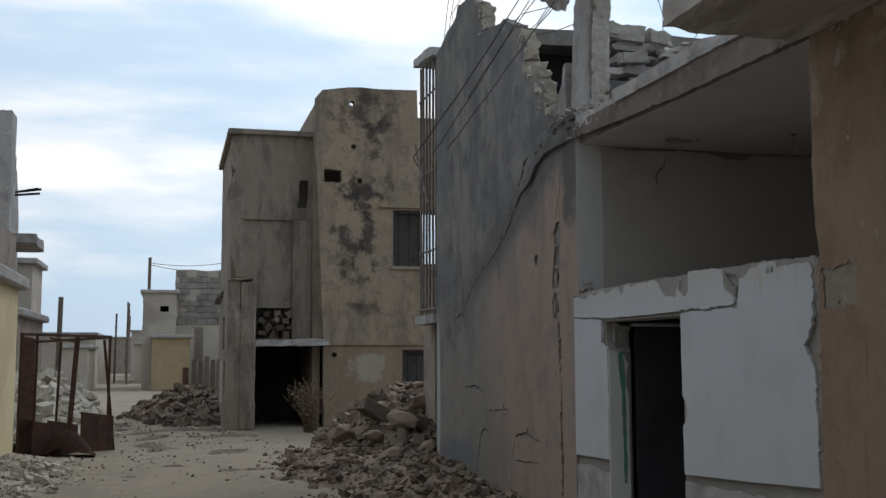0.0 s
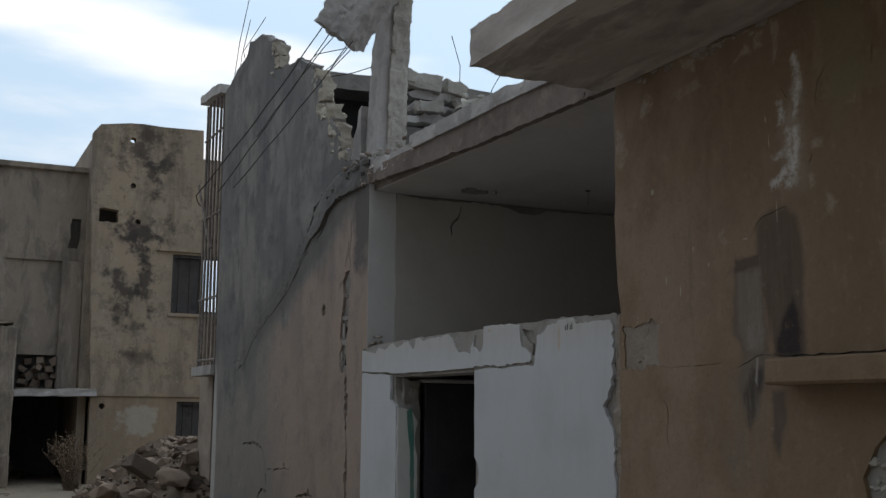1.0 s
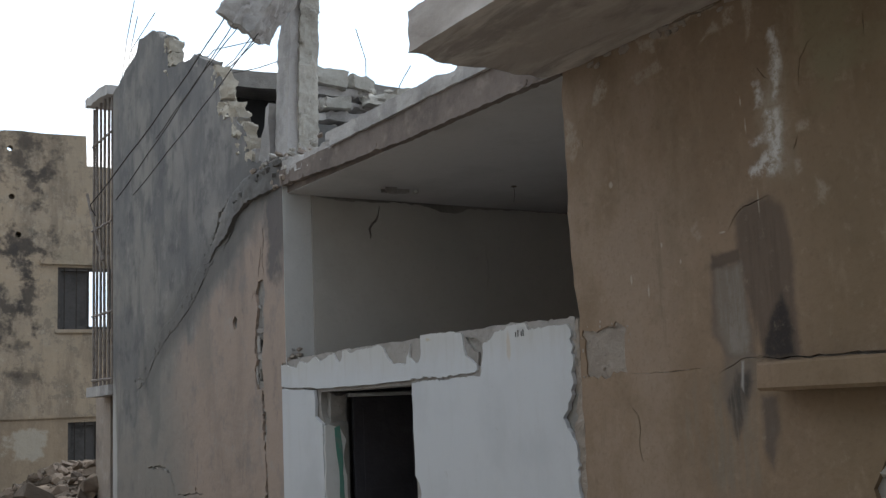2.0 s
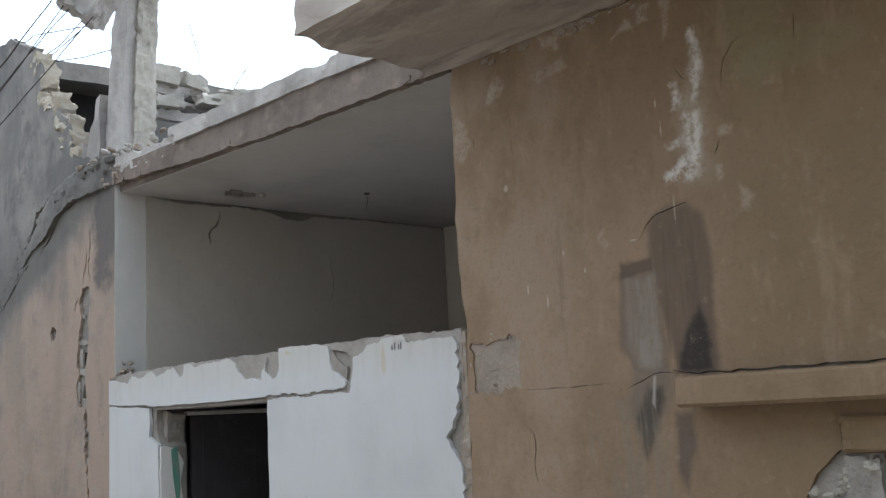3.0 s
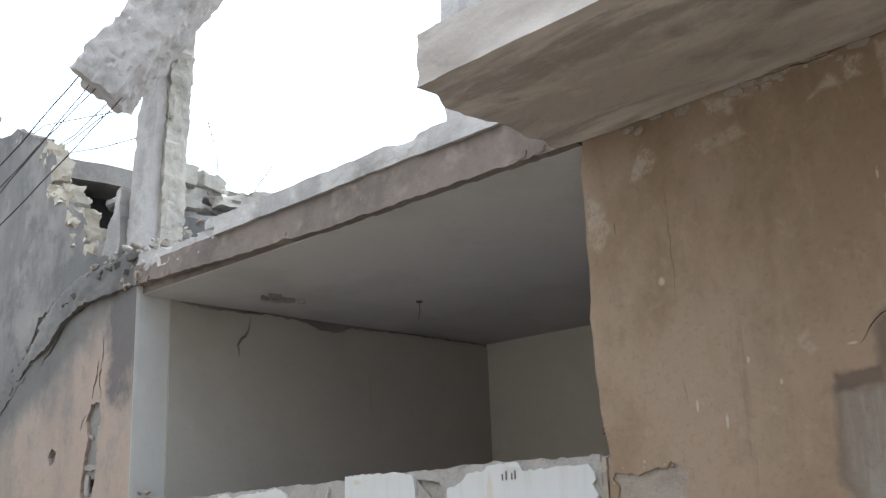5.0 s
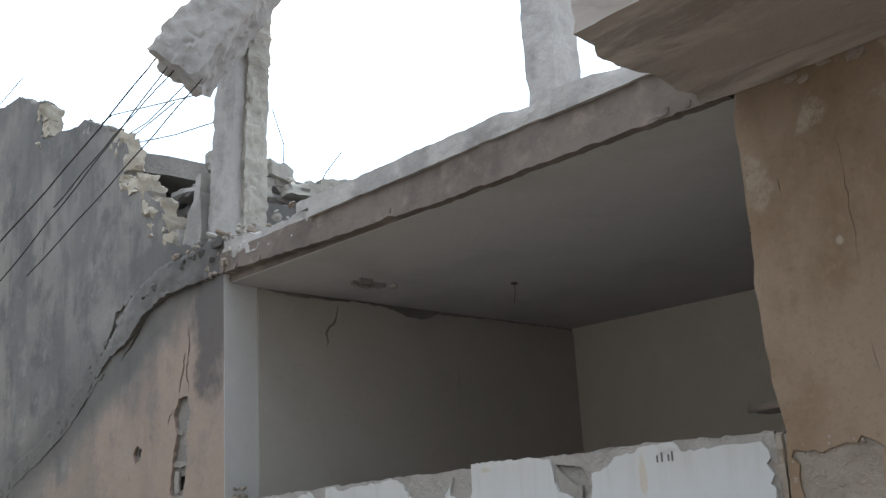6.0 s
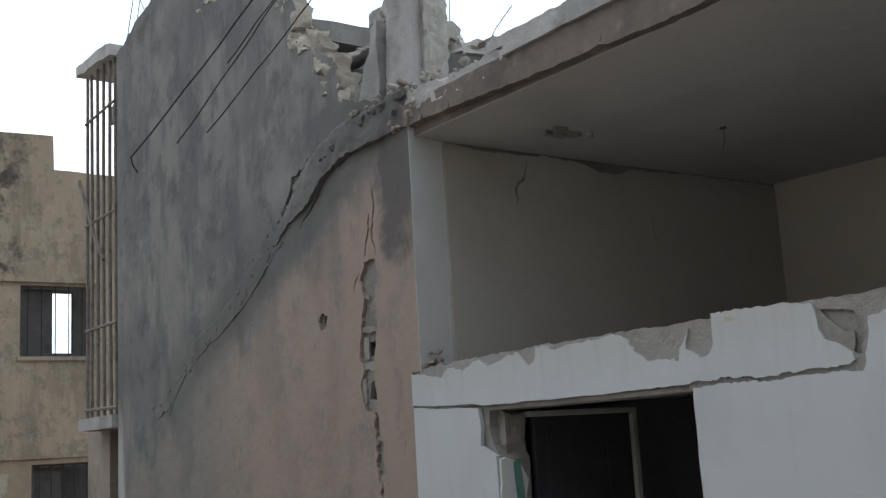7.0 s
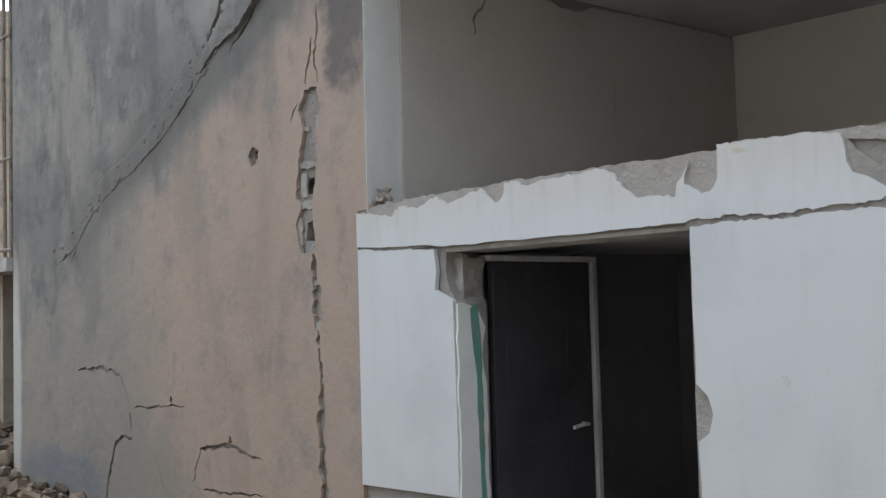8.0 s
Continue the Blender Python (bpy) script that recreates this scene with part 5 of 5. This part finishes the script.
part("rough_joint", rough_beam((4.745, 6.61, 0.05), (4.745, 6.61, 2.29), 0.07, 0.08, 0.02, 0.015, 0.04, (0, 1, 0)), PATCH, brown, smooth=True)
for k in range(26):
    side = k % 4
    y, z = ((6.14 + rng.gauss(0, 0.012), rng.uniform(1.95, 2.22)), (rng.uniform(6.16, 6.52), 2.23 + rng.gauss(0, 0.012)), (6.53, rng.uniform(1.95, 2.25)), (rng.uniform(6.3, 6.56), 2.0 + rng.gauss(0, 0.04)))[side]
    v, q = rock((0, 0, 0), rng.uniform(0.008, 0.022), rng, 0.8, 0.2)
    part("plaster_crumb", from_lists([Vector((FACADE + 0.004 + 0.5 * p.x, y + p.y, z + p.z)) for p in v], q), PATCH, brown)
win = thing("window_1", "small dark window with a broken plaster surround", "window", kind="structure")
part("surround", box(4.675, 3.1, 1.64, 4.76, 4.47, 1.78, 0.01, 0.006, rng, 3), BROWN, win)
part("broken_jamb", rough_beam((4.76, 4.4, 0.7), (4.76, 4.4, 1.638), 0.12, 0.14, 0.025, 0.02, 0.05, (0, 1, 0)), MORTAR, win, smooth=True)
for k in range(34):
    f = rng.random()
    v, q = rock((4.722 + rng.uniform(-0.012, 0.02), 4.64 - 0.26 * f + rng.gauss(0, 0.025), 1.4 + 0.22 * f + rng.gauss(0, 0.03) - (0.5 * rng.random() if k % 3 == 0 else 0)), rng.uniform(0.015, 0.045), rng, 0.8, 0.25)
    part("mortar_lump", from_lists(v, q), STONE, win)
for z in (1.0, 1.3):
    part("bar", tube([(4.82, 3.2, z), (4.82, 4.36, z)], 0.01), REBAR, win)

canopy = thing("balcony_slab", "broken grey concrete balcony slab jutting over the street", "balcony")
part("rear_slab", box(3.67, -3.0, 3.69, 4.688, 3.99, 3.95), CANOPY, canopy)
END = ((3.6, 6.53), (3.7, 6.57), (3.82, 6.58), (3.86, 6.62), (3.9, 6.66), (4.3, 6.63), (4.7, 6.70))
bm = rough_beam((4.175, 3.995, 3.842), (4.175, 6.62, 3.842), 1.02, 0.245, 0.045, 0.006, 0.03)
for v in bm.verts:
    if v.co.y > 6.0:
        end = next((y0 + (y1 - y0) * (v.co.x - x0) / (x1 - x0) for (x0, y0), (x1, y1) in zip(END, END[1:]) if x0 <= v.co.x <= x1), 6.6)
        v.co.y += (end - 6.62) * min(1.0, (v.co.y - 6.0) / 0.6) + 0.03 * noise.noise(v.co * 9) * min(1.0, (v.co.y - 6.0) / 0.6)
    v.co.z += (v.co.x - 4.69) * (0.008 if v.co.z < 3.85 else 0.018)
part("slab", bm, CANOPY, canopy, smooth=True)
part("screed", rough_beam((4.2, 3.995, 3.965), (4.2, 6.5, 3.965), 0.9, 0.05, 0.05, 0.012, 0.04), CONCRETE, canopy, smooth=True)

for k in range(16):
    y = rng.uniform(5.2, 6.3)
    v, f = rock((0, 0, 0), rng.uniform(0.015, 0.045), rng, 0.7, 0.2)
    part("plaster_crumb", from_lists([Vector((4.695 + 0.4 * q.x, y + 1.5 * q.y, 3.7 + 0.02 * math.sin(k * 2.1) + q.z)) for q in v], f), PATCH, brown)

# ---- house across the gap ----
old = thing("stained_house", "soot-stained three storey house with a garage and barred windows", "house")
HY = 27.0
main_holes = [rect(6.05, 3.94, 7.4, 5.34), rect(6.29, 0.67, 7.5, 1.87), jag([(4.3, 6.0), (4.75, 6.0), (4.75, 6.3), (4.3, 6.3)], 0.03, 0.1, rng, True)]
for cx, cz in ((5.0, 8.0), (5.2, 6.05), (5.05, 6.9), (4.6, 1.75)):
    main_holes.append([(cx + 0.07 * math.cos(a), cz + 0.07 * math.sin(a)) for a in [i * math.tau / 7 for i in range(7)]])
outline = jag([(4.36, 0.0), (9.5, 0.0), (9.5, 7.72), (6.68, 7.72), (6.66, 8.42), (4.9, 8.4), (4.25, 8.3), (4.08, 8.1), (4.1, 6.6), (4.22, 4.5), (4.34, 2.0)], 0.02, 0.4, rng, True)
part("front_wall", slab(outline, HY, HY + 0.25, main_holes, "y"), OLD, old)
part("side_wall", box(4.1, HY + 0.25, 0, 4.35, HY + 8, 8.0), OLD, old)
part("band", box(5.66, HY - 0.07, 5.4, 7.6, HY - 0.002, 5.5), OLD, old)
part("string_course", box(4.4, HY - 0.04, 1.98, 9.5, HY - 0.002, 2.04), OLD, old)
# dark sheets for the shade behind the windows
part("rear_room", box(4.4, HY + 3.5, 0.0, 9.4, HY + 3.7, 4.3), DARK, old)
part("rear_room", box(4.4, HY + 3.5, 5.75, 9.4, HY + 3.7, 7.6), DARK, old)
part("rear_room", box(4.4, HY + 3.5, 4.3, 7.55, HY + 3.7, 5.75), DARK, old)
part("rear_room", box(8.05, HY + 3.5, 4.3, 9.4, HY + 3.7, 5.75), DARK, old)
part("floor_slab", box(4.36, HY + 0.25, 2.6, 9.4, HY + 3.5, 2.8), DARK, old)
part("roof_slab", box(4.36, HY + 0.25, 7.2, 9.4, HY + 8, 7.4), CONCRETE, old)
for (x0, z0, x1, z1) in ((6.05, 3.94, 7.4, 5.34), (6.29, 0.67, 7.5, 1.87)):
    w = part("window", slab(rect(x0, z0, x1, z1), HY + 0.05, HY + 0.13, [rect(x0 + 0.07, z0 + 0.07, x1 - 0.07, z1 - 0.07)], "y"), SHUTTER, old)
    for i in range(5):
        part("bar", tube([(x0 + 0.15 + (x1 - x0 - 0.3) * i / 4, HY + 0.03, z0), (x0 + 0.15 + (x1 - x0 - 0.3) * i / 4, HY + 0.03, z1)], 0.012, 5), REBAR, w)
    part("shutter", box(x0 + 0.08, HY + 0.14, z0 + 0.05, x0 + 0.08 + 0.42 * (x1 - x0), HY + 0.17, z1 - 0.05), SHUTTER, w, "grey closed shutter leaf")
    part("sill", box(x0 - 0.06, HY - 0.05, z0 - 0.08, x1 + 0.06, HY + 0.05, z0 - 0.002), OLD, w)
# its left wing, set back
wing = jag([(2.3, 2.1), (4.2, 2.1), (4.2, 7.3), (2.45, 7.3), (2.1, 7.15), (2.08, 6.4), (2.2, 6.3), (2.0, 5.6), (2.12, 5.1), (2.1, 4.3), (2.25, 3.7)], 0.04, 0.25, rng, True)
part("wing_wall", slab(wing, HY + 0.6, HY + 0.85, [jag([(3.72, 5.4), (3.95, 5.4), (4.0, 6.1), (3.8, 6.1)], 0.03, 0.2, rng, True), rect(2.75, 2.15, 3.66, 2.9)], "y"), OLD, old)
part("wing_side", slab(jag([(HY + 0.85, 2.1), (HY + 6, 2.1), (HY + 6, 7.2), (HY + 0.85, 7.2)], 0.06, 0.4, rng, True), 2.12, 2.35), OLD, old)
part("wing_band", box(2.4, HY + 0.53, 5.08, 3.68, HY + 0.598, 5.18), OLD, old)
part("wing_pier", box(3.62, HY + 0.5, 2.1, 4.1, HY + 0.598, 5.1, 0.02, 0.01, rng, 3), OLD, old)
part("wing_roof", box(2.0, HY + 0.5, 7.2, 4.3, HY + 6, 7.34, 0.02), OLD, old)
for r in range(4):
    for c in range(3):
        v, f = rock((2.92 + 0.29 * c + 0.1 * (r % 2), HY + 0.72, 2.24 + 0.17 * r), 0.2, rng, 0.8, 1.0)
        part("infill_block", from_lists(v, f), RUBBLE, old)
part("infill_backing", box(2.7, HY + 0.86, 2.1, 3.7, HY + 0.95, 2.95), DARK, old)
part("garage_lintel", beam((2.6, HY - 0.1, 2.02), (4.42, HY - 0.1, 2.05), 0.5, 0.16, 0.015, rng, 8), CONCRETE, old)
# garage inside coloured dark for its shade
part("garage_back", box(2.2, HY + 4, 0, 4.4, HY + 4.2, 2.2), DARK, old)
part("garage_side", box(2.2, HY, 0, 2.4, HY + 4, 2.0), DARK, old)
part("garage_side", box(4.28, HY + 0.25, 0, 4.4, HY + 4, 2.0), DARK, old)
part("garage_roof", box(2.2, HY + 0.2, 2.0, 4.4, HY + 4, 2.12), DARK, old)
annex = thing("annex", "low plastered annex with a sloping broken roof edge", "building")
part("pillar", box(2.3, HY - 0.6, 0, 2.66, HY + 0.1, 3.45, 0.03, 0.015, rng, 4), OLD, annex)
part("side_wall", slab(jag([(HY - 0.55, 0), (HY + 3.6, 0), (HY + 3.6, 3.1), (HY - 0.55, 3.5)], 0.03, 0.3, rng, True), 2.0, 2.297, [rect(HY + 0.6, 1.9, HY + 1.6, 2.7)]), OLD, annex)
part("roof", beam((2.1, HY + 3.7, 3.16), (2.34, HY - 0.62, 3.54), 0.5, 0.07, 0.03, rng, 8), OLD, annex)
part("sheet", box(1.95, HY + 0.3, 0.6, 1.995, HY + 1.4, 1.6), FAR_WALL, annex, "pale sheet leaning on the wall")

# ---- far houses up the street ----
def far_house(name, label, x0, y0, x1, y1, h, material, holes=(), roof=True):
    ob = thing(name, label, "house")
    part("front_wall", slab(jag(rect(x0, 0, x1, h), 0.05, 0.9, rng, True), y0, y0 + 0.3, holes, "y"), material, ob)
    part("side_wall", box(x0, y0 + 0.3, 0, x0 + 0.3, y1, h), material, ob)
    part("side_wall", box(x1 - 0.3, y0 + 0.3, 0, x1, y1, h), material, ob)
    part("rear_wall", box(x0 + 0.3, y1 - 0.3, 0, x1 - 0.3, y1, h), material, ob)
    if roof:
        part("roof", box(x0 - 0.15, y0 - 0.15, h + 0.004, x1 + 0.15, y1 + 0.15, h + 0.18, 0.03), CONCRETE, ob)
    return ob


far_house("corner_house", "pale two storey house far up the street", -0.75, 61.5, 1.0, 68, 5.2, FAR_WALL, [rect(0.15, 4.2, 0.6, 4.5)])
yh = far_house("yellow_house", "single storey yellow plastered house far up the street", -0.2, 60, 1.75, 61.3, 2.75, OCHRE)
part("door", box(1.4, 59.94, 0, 1.7, 59.99, 1.2), RUST, yh)
bh = far_house("block_house", "tall grey concrete block house with a bare gable", 0.95, 63, 5.6, 72, 6.6, FAR_WALL, [rect(2.0, 1.5, 2.5, 3.4)], False)
for r in range(9):
    for c in range(8):
        if rng.random() < 0.85:
            part("block", box(1.0 + 0.57 * c + 0.2 * (r % 2), 62.93, 3.6 + 0.33 * r, 1.53 + 0.57 * c + 0.2 * (r % 2), 62.998, 3.89 + 0.33 * r), BLOCK, bh)
for c in range(7):
    part("fence_board", box(1.9 + 0.33 * c, 61.9, 0, 2.15 + 0.33 * c, 61.97, 1.5 + 0.3 * rng.random()), WOOD, bh)
for x, y, h in ((-0.53, 63.5, 7.3), (-2.8, 95, 6.4), (-3.6, 120, 7.5), (-3.0, 80, 4.8), (-4.6, 150, 8), (-2.0, 75, 5.0), (-2.35, 33, 3.4), (-5.2, 170, 8), (-1.6, 110, 7)):
    tagged(part("utility_pole", tube([(x, y, -0.1), (x + 0.05, y, h)], 0.09 if h > 7 else 0.07, 7), WOOD), "weathered wooden utility pole beside the street", "pole", "street poles")
for a, b in (((-0.5, 63.5, 7.0), (5.0, 66, 7.6)), ((-0.5, 63.5, 6.9), (5.0, 66, 7.0))):
    tagged(part("cable", tube(sag(a, b, 0.3), 0.02, 4), REBAR), "thin sagging overhead cable between houses", "cable")
for x0, y0, x1, y1, h, m in ((-9, 75, -4, 90, 3.2, FAR_WALL), (-2.6, 100, 0.5, 112, 4, FAR_WALL), (-1.6, 78, -0.6, 95, 2.6, FAR_WALL), (-7, 130, -3.6, 150, 4, CONCRETE_WARM), (-4.8, 60, -3.4, 66, 2.2, FAR_WALL)):
    far_house("far_house", "low pale house in the hazy distance", x0, y0, x1, y1, h, m)

# ---- left side of the street ----
yw = thing("yellow_building", "yellow plastered street house with a concrete roof edge", "house")
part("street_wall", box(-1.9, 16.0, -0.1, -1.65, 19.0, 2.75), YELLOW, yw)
# unseen wall that closes the street and bounces light under the balcony slab
part("unseen_bounce_wall", box(-1.9, -14, -0.1, -1.65, 15.998, 2.75), BOUNCE, yw)
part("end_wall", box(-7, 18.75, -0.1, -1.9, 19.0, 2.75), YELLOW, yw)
part("eave", box(-7, -14, 2.754, -1.5, 19.15, 2.95, 0.03), CONCRETE, yw, "grey projecting roof slab")
part("parapet", box(-1.95, 16.8, 2.954, -1.7, 18.95, 3.6, 0.02), CONCRETE_WARM, yw)
# unseen mass added to cut sky light on the facade and bounce sun back
part("unseen_light_block", box(-7, -14, 2.954, -1.75, 16.6, 5.7), BOUNCE, yw)
part("upper_column", box(-2.1, 18.2, 3.604, -1.72, 18.75, 5.5, 0.02, 0.01, rng, 2), CONCRETE, yw)
part("upper_wall", slab(jag([(19.2, 2.95), (21.5, 2.95), (21.4, 4.2), (21.0, 5.0), (19.3, 5.1)], 0.05, 0.3, rng, True), -2.3, -2.0), CONCRETE, yw)
part("broken_slab", slab(jag([(-2.4, 19.2), (-1.45, 19.3), (-1.5, 21.0), (-2.4, 21.2)], 0.05, 0.25, rng, True), 3.55, 3.7, axis="z"), CONCRETE, yw)
for k, (z, y) in enumerate(((4.35, 19.2), (4.4, 19.4), (4.3, 19.0))):
    part("bar", tube([(-2.4, y, z - 0.1), (-1.4, y, z + 0.05 * k)], 0.02, 5), REBAR, yw)
lh = far_house("left_house", "pale two storey house beyond the rusty gate", -7.0, 34, -3.2, 36.5, 4.4, FAR_WALL, [rect(-4.9, 3.0, -4.3, 4.2)])
far_house("left_house", "pale grey house beyond the rusty gate", -7.5, 26, -2.55, 31, 2.6, CONCRETE_WARM)
gate = thing("rusty_gate", "rusted steel gate frame leaning at the roadside with a sheet bottom", "gate")
GA, GB = Vector((-1.75, 20.3, 0)), Vector((-0.3, 21.5, 0))


def gate_bar(name, f0, z0, f1, z1, r=0.03):
    part(name, tube([GA.lerp(GB, f0) + Vector((0, 0, z0)), GA.lerp(GB, f1) + Vector((0, 0, z1))], r, 4), RUST, gate)


for f in (0.0, 0.16, 0.96):
    gate_bar("post", f, 0, f + 0.01, 2.08)
gate_bar("leaning_post", 0.9, 2.0, 1.04, 0.0, 0.035)
gate_bar("post", 0.52, 0.0, 0.6, 2.05, 0.06)
gate_bar("post", 0.38, 0.0, 0.42, 1.95, 0.03)
gate_bar("top_rail", 0.0, 2.08, 0.98, 2.06)
gate_bar("top_rail", 0.15, 1.95, 0.9, 2.04)
gate_bar("mid_rail", 0.3, 2.02, 0.62, 1.95, 0.02)
for f0, f1, h in ((0.0, 0.3, 0.55), (0.3, 0.62, 0.5), (0.66, 1.02, 0.62)):
    a, b = GA.lerp(GB, f0), GA.lerp(GB, f1)
    bm = from_lists([(p.x + o, p.y - o, z) for o in (0.0, 0.02) for p, z in ((a, 0.0), (b, 0.0), (b, h), (a, h + 0.1))], [(0, 1, 2, 3), (7, 6, 5, 4), (0, 4, 5, 1), (1, 5, 6, 2), (2, 6, 7, 3), (3, 7, 4, 0)])
    part("sheet_panel", bm, RUST, gate)
a, b = GA.lerp(GB, 0.0), GA.lerp(GB, 0.14)
part("side_sheet", from_lists([(p.x + o, p.y - o, z) for o in (0.0, 0.02) for p, z in ((a, 0.0), (b, 0.0), (b, 2.0), (a, 2.05))], [(0, 1, 2, 3), (7, 6, 5, 4), (0, 4, 5, 1), (1, 5, 6, 2), (2, 6, 7, 3), (3, 7, 4, 0)]), RUST, gate)
verts = [(-1.35 + 0.11 * i, 20.35 - 0.05 * i + 0.1 * j, 0.03 + 0.42 * math.sin(math.pi * (i + 0.3) / 8) * math.sin(math.pi * (j + 0.5) / 7) + 0.07 * noise.noise((i * 0.6, j * 0.6, 4))) for i in range(9) for j in range(7)]
faces = [(i * 7 + j, (i + 1) * 7 + j, (i + 1) * 7 + j + 1, i * 7 + j + 1) for i in range(8) for j in range(6)]
bm = from_lists(verts, faces)
bmesh.ops.solidify(bm, geom=bm.faces[:], thickness=0.01)
tagged(part("crumpled_sheet", bm, RUST, smooth=True), "crumpled rusty steel sheet lying at the gate", "sheet metal")
tagged(part("wall_behind", box(-7, -14.5, -0.1, 9, -14.1, 4.5), FAR_WALL), "plain pale wall closing the street", "wall", kind="structure")

# ---- rubble ----
def mound(cx, cy, rx, ry, h):
    return lambda x, y: h * (1 - ((x - cx) / rx) ** 2 - ((y - cy) / ry) ** 2) + 0.12 * noise.noise((x * 1.3, y * 1.3, 5))


heap("rubble_pile", mound(5.45, 21.0, 1.85, 5.0, 1.12), (3.1, 15.6, 6.8, 26.6), 2600, (0.03, 0.22), rng, RUBBLE, "heap of broken stone and concrete beside the tall wall")
heap("rubble_scatter", mound(3.9, 16.6, 1.5, 4.4, 0.22), (2.0, 12.3, 4.69, 21.5), 1500, (0.02, 0.13), rng, RUBBLE, "loose stones strewn along the foot of the wall")
heap("rubble_pile", mound(1.7, 34.0, 2.2, 5.5, 0.75), (-0.8, 28.2, 3.8, 40.5), 1300, (0.05, 0.26), rng, RUBBLE, "grey rubble heap narrowing the street")
heap("rubble_pile", mound(-1.9, 25.0, 1.5, 3.6, 1.3), (-3.4, 21.6, -0.2, 29.0), 1000, (0.04, 0.26), rng, YELLOW_STONE, "pale rubble heap behind the rusty gate")
heap("rubble_scatter", mound(-1.5, 16.5, 0.8, 3.5, 0.25), (-1.64, 12.5, -0.4, 20.5), 900, (0.02, 0.11), rng, YELLOW_STONE, "stones and grit along the yellow wall")
heap("grit", mound(0.8, 26.0, 1.5, 6.0, 0.02), (-0.8, 14.0, 3.2, 32.0), 900, (0.01, 0.045), rng, RUBBLE, "small stones lying on the road")
for x, y, z, s in ((3.9, 17.6, 0.5, 0.32), (4.4, 18.0, 0.75, 0.36), (3.5, 18.4, 0.5, 0.3), (4.9, 18.6, 1.0, 0.33), (5.5, 19.2, 1.1, 0.4), (4.1, 19.0, 0.85, 0.3), (3.0, 18.0, 0.2, 0.24), (4.6, 17.0, 0.35, 0.28), (5.2, 18.1, 0.8, 0.3), (3.9, 16.4, 0.25, 0.3), (4.3, 15.4, 0.15, 0.24), (3.2, 16.2, 0.18, 0.22)):
    v, f = rock((x, y, z - 0.06), s, rng, 0.7, 0.45)
    bm = from_lists(v, f)
    bmesh.ops.bevel(bm, geom=bm.edges[:], offset=0.012, segments=1, affect="EDGES")
    tagged(part("concrete_chunk", bm, RUBBLE), "large broken block in the rubble heap", "rubble", "large chunks")

# ---- dry bush by the garage ----
bush = thing("dry_bush", "leafless brown thorny bush in front of the garage", "bush")
r2 = random.Random(11)
verts, faces = [], []
for k in range(90):
    a, lean = r2.uniform(0, math.tau), r2.uniform(0.05, 0.6) ** 1.3
    p = Vector((3.85 + r2.uniform(-0.15, 0.15), 25.6 + r2.uniform(-0.15, 0.15), 0.0))
    d = Vector((math.cos(a) * lean, math.sin(a) * lean, 1)).normalized()
    pts = [p]
    for i in range(4):
        d = (d + Vector((r2.uniform(-0.35, 0.35), r2.uniform(-0.35, 0.35), r2.uniform(-0.1, 0.2)))).normalized()
        pts.append(pts[-1] + d * r2.uniform(0.15, 0.42))
    for q, w in zip(pts, pts[1:]):
        n = len(verts)
        side = (w - q).orthogonal().normalized() * 0.009
        verts += [q + side, q - side, q + side.cross(d) * 1.0, w]
        faces += [(n, n + 1, n + 3), (n + 1, n + 2, n + 3), (n + 2, n, n + 3)]
        for _ in range(3):
            c = q.lerp(w, r2.random())
            e = Vector((r2.uniform(-1, 1), r2.uniform(-1, 1), r2.uniform(-0.5, 1))) * 0.07
            n = len(verts)
            verts += [c, c + e + Vector((0.02, 0, 0)), c + e - Vector((0, 0.02, 0.02))]
            faces.append((n, n + 1, n + 2))
part("brushwood", from_lists(verts, faces), TWIGS, bush)
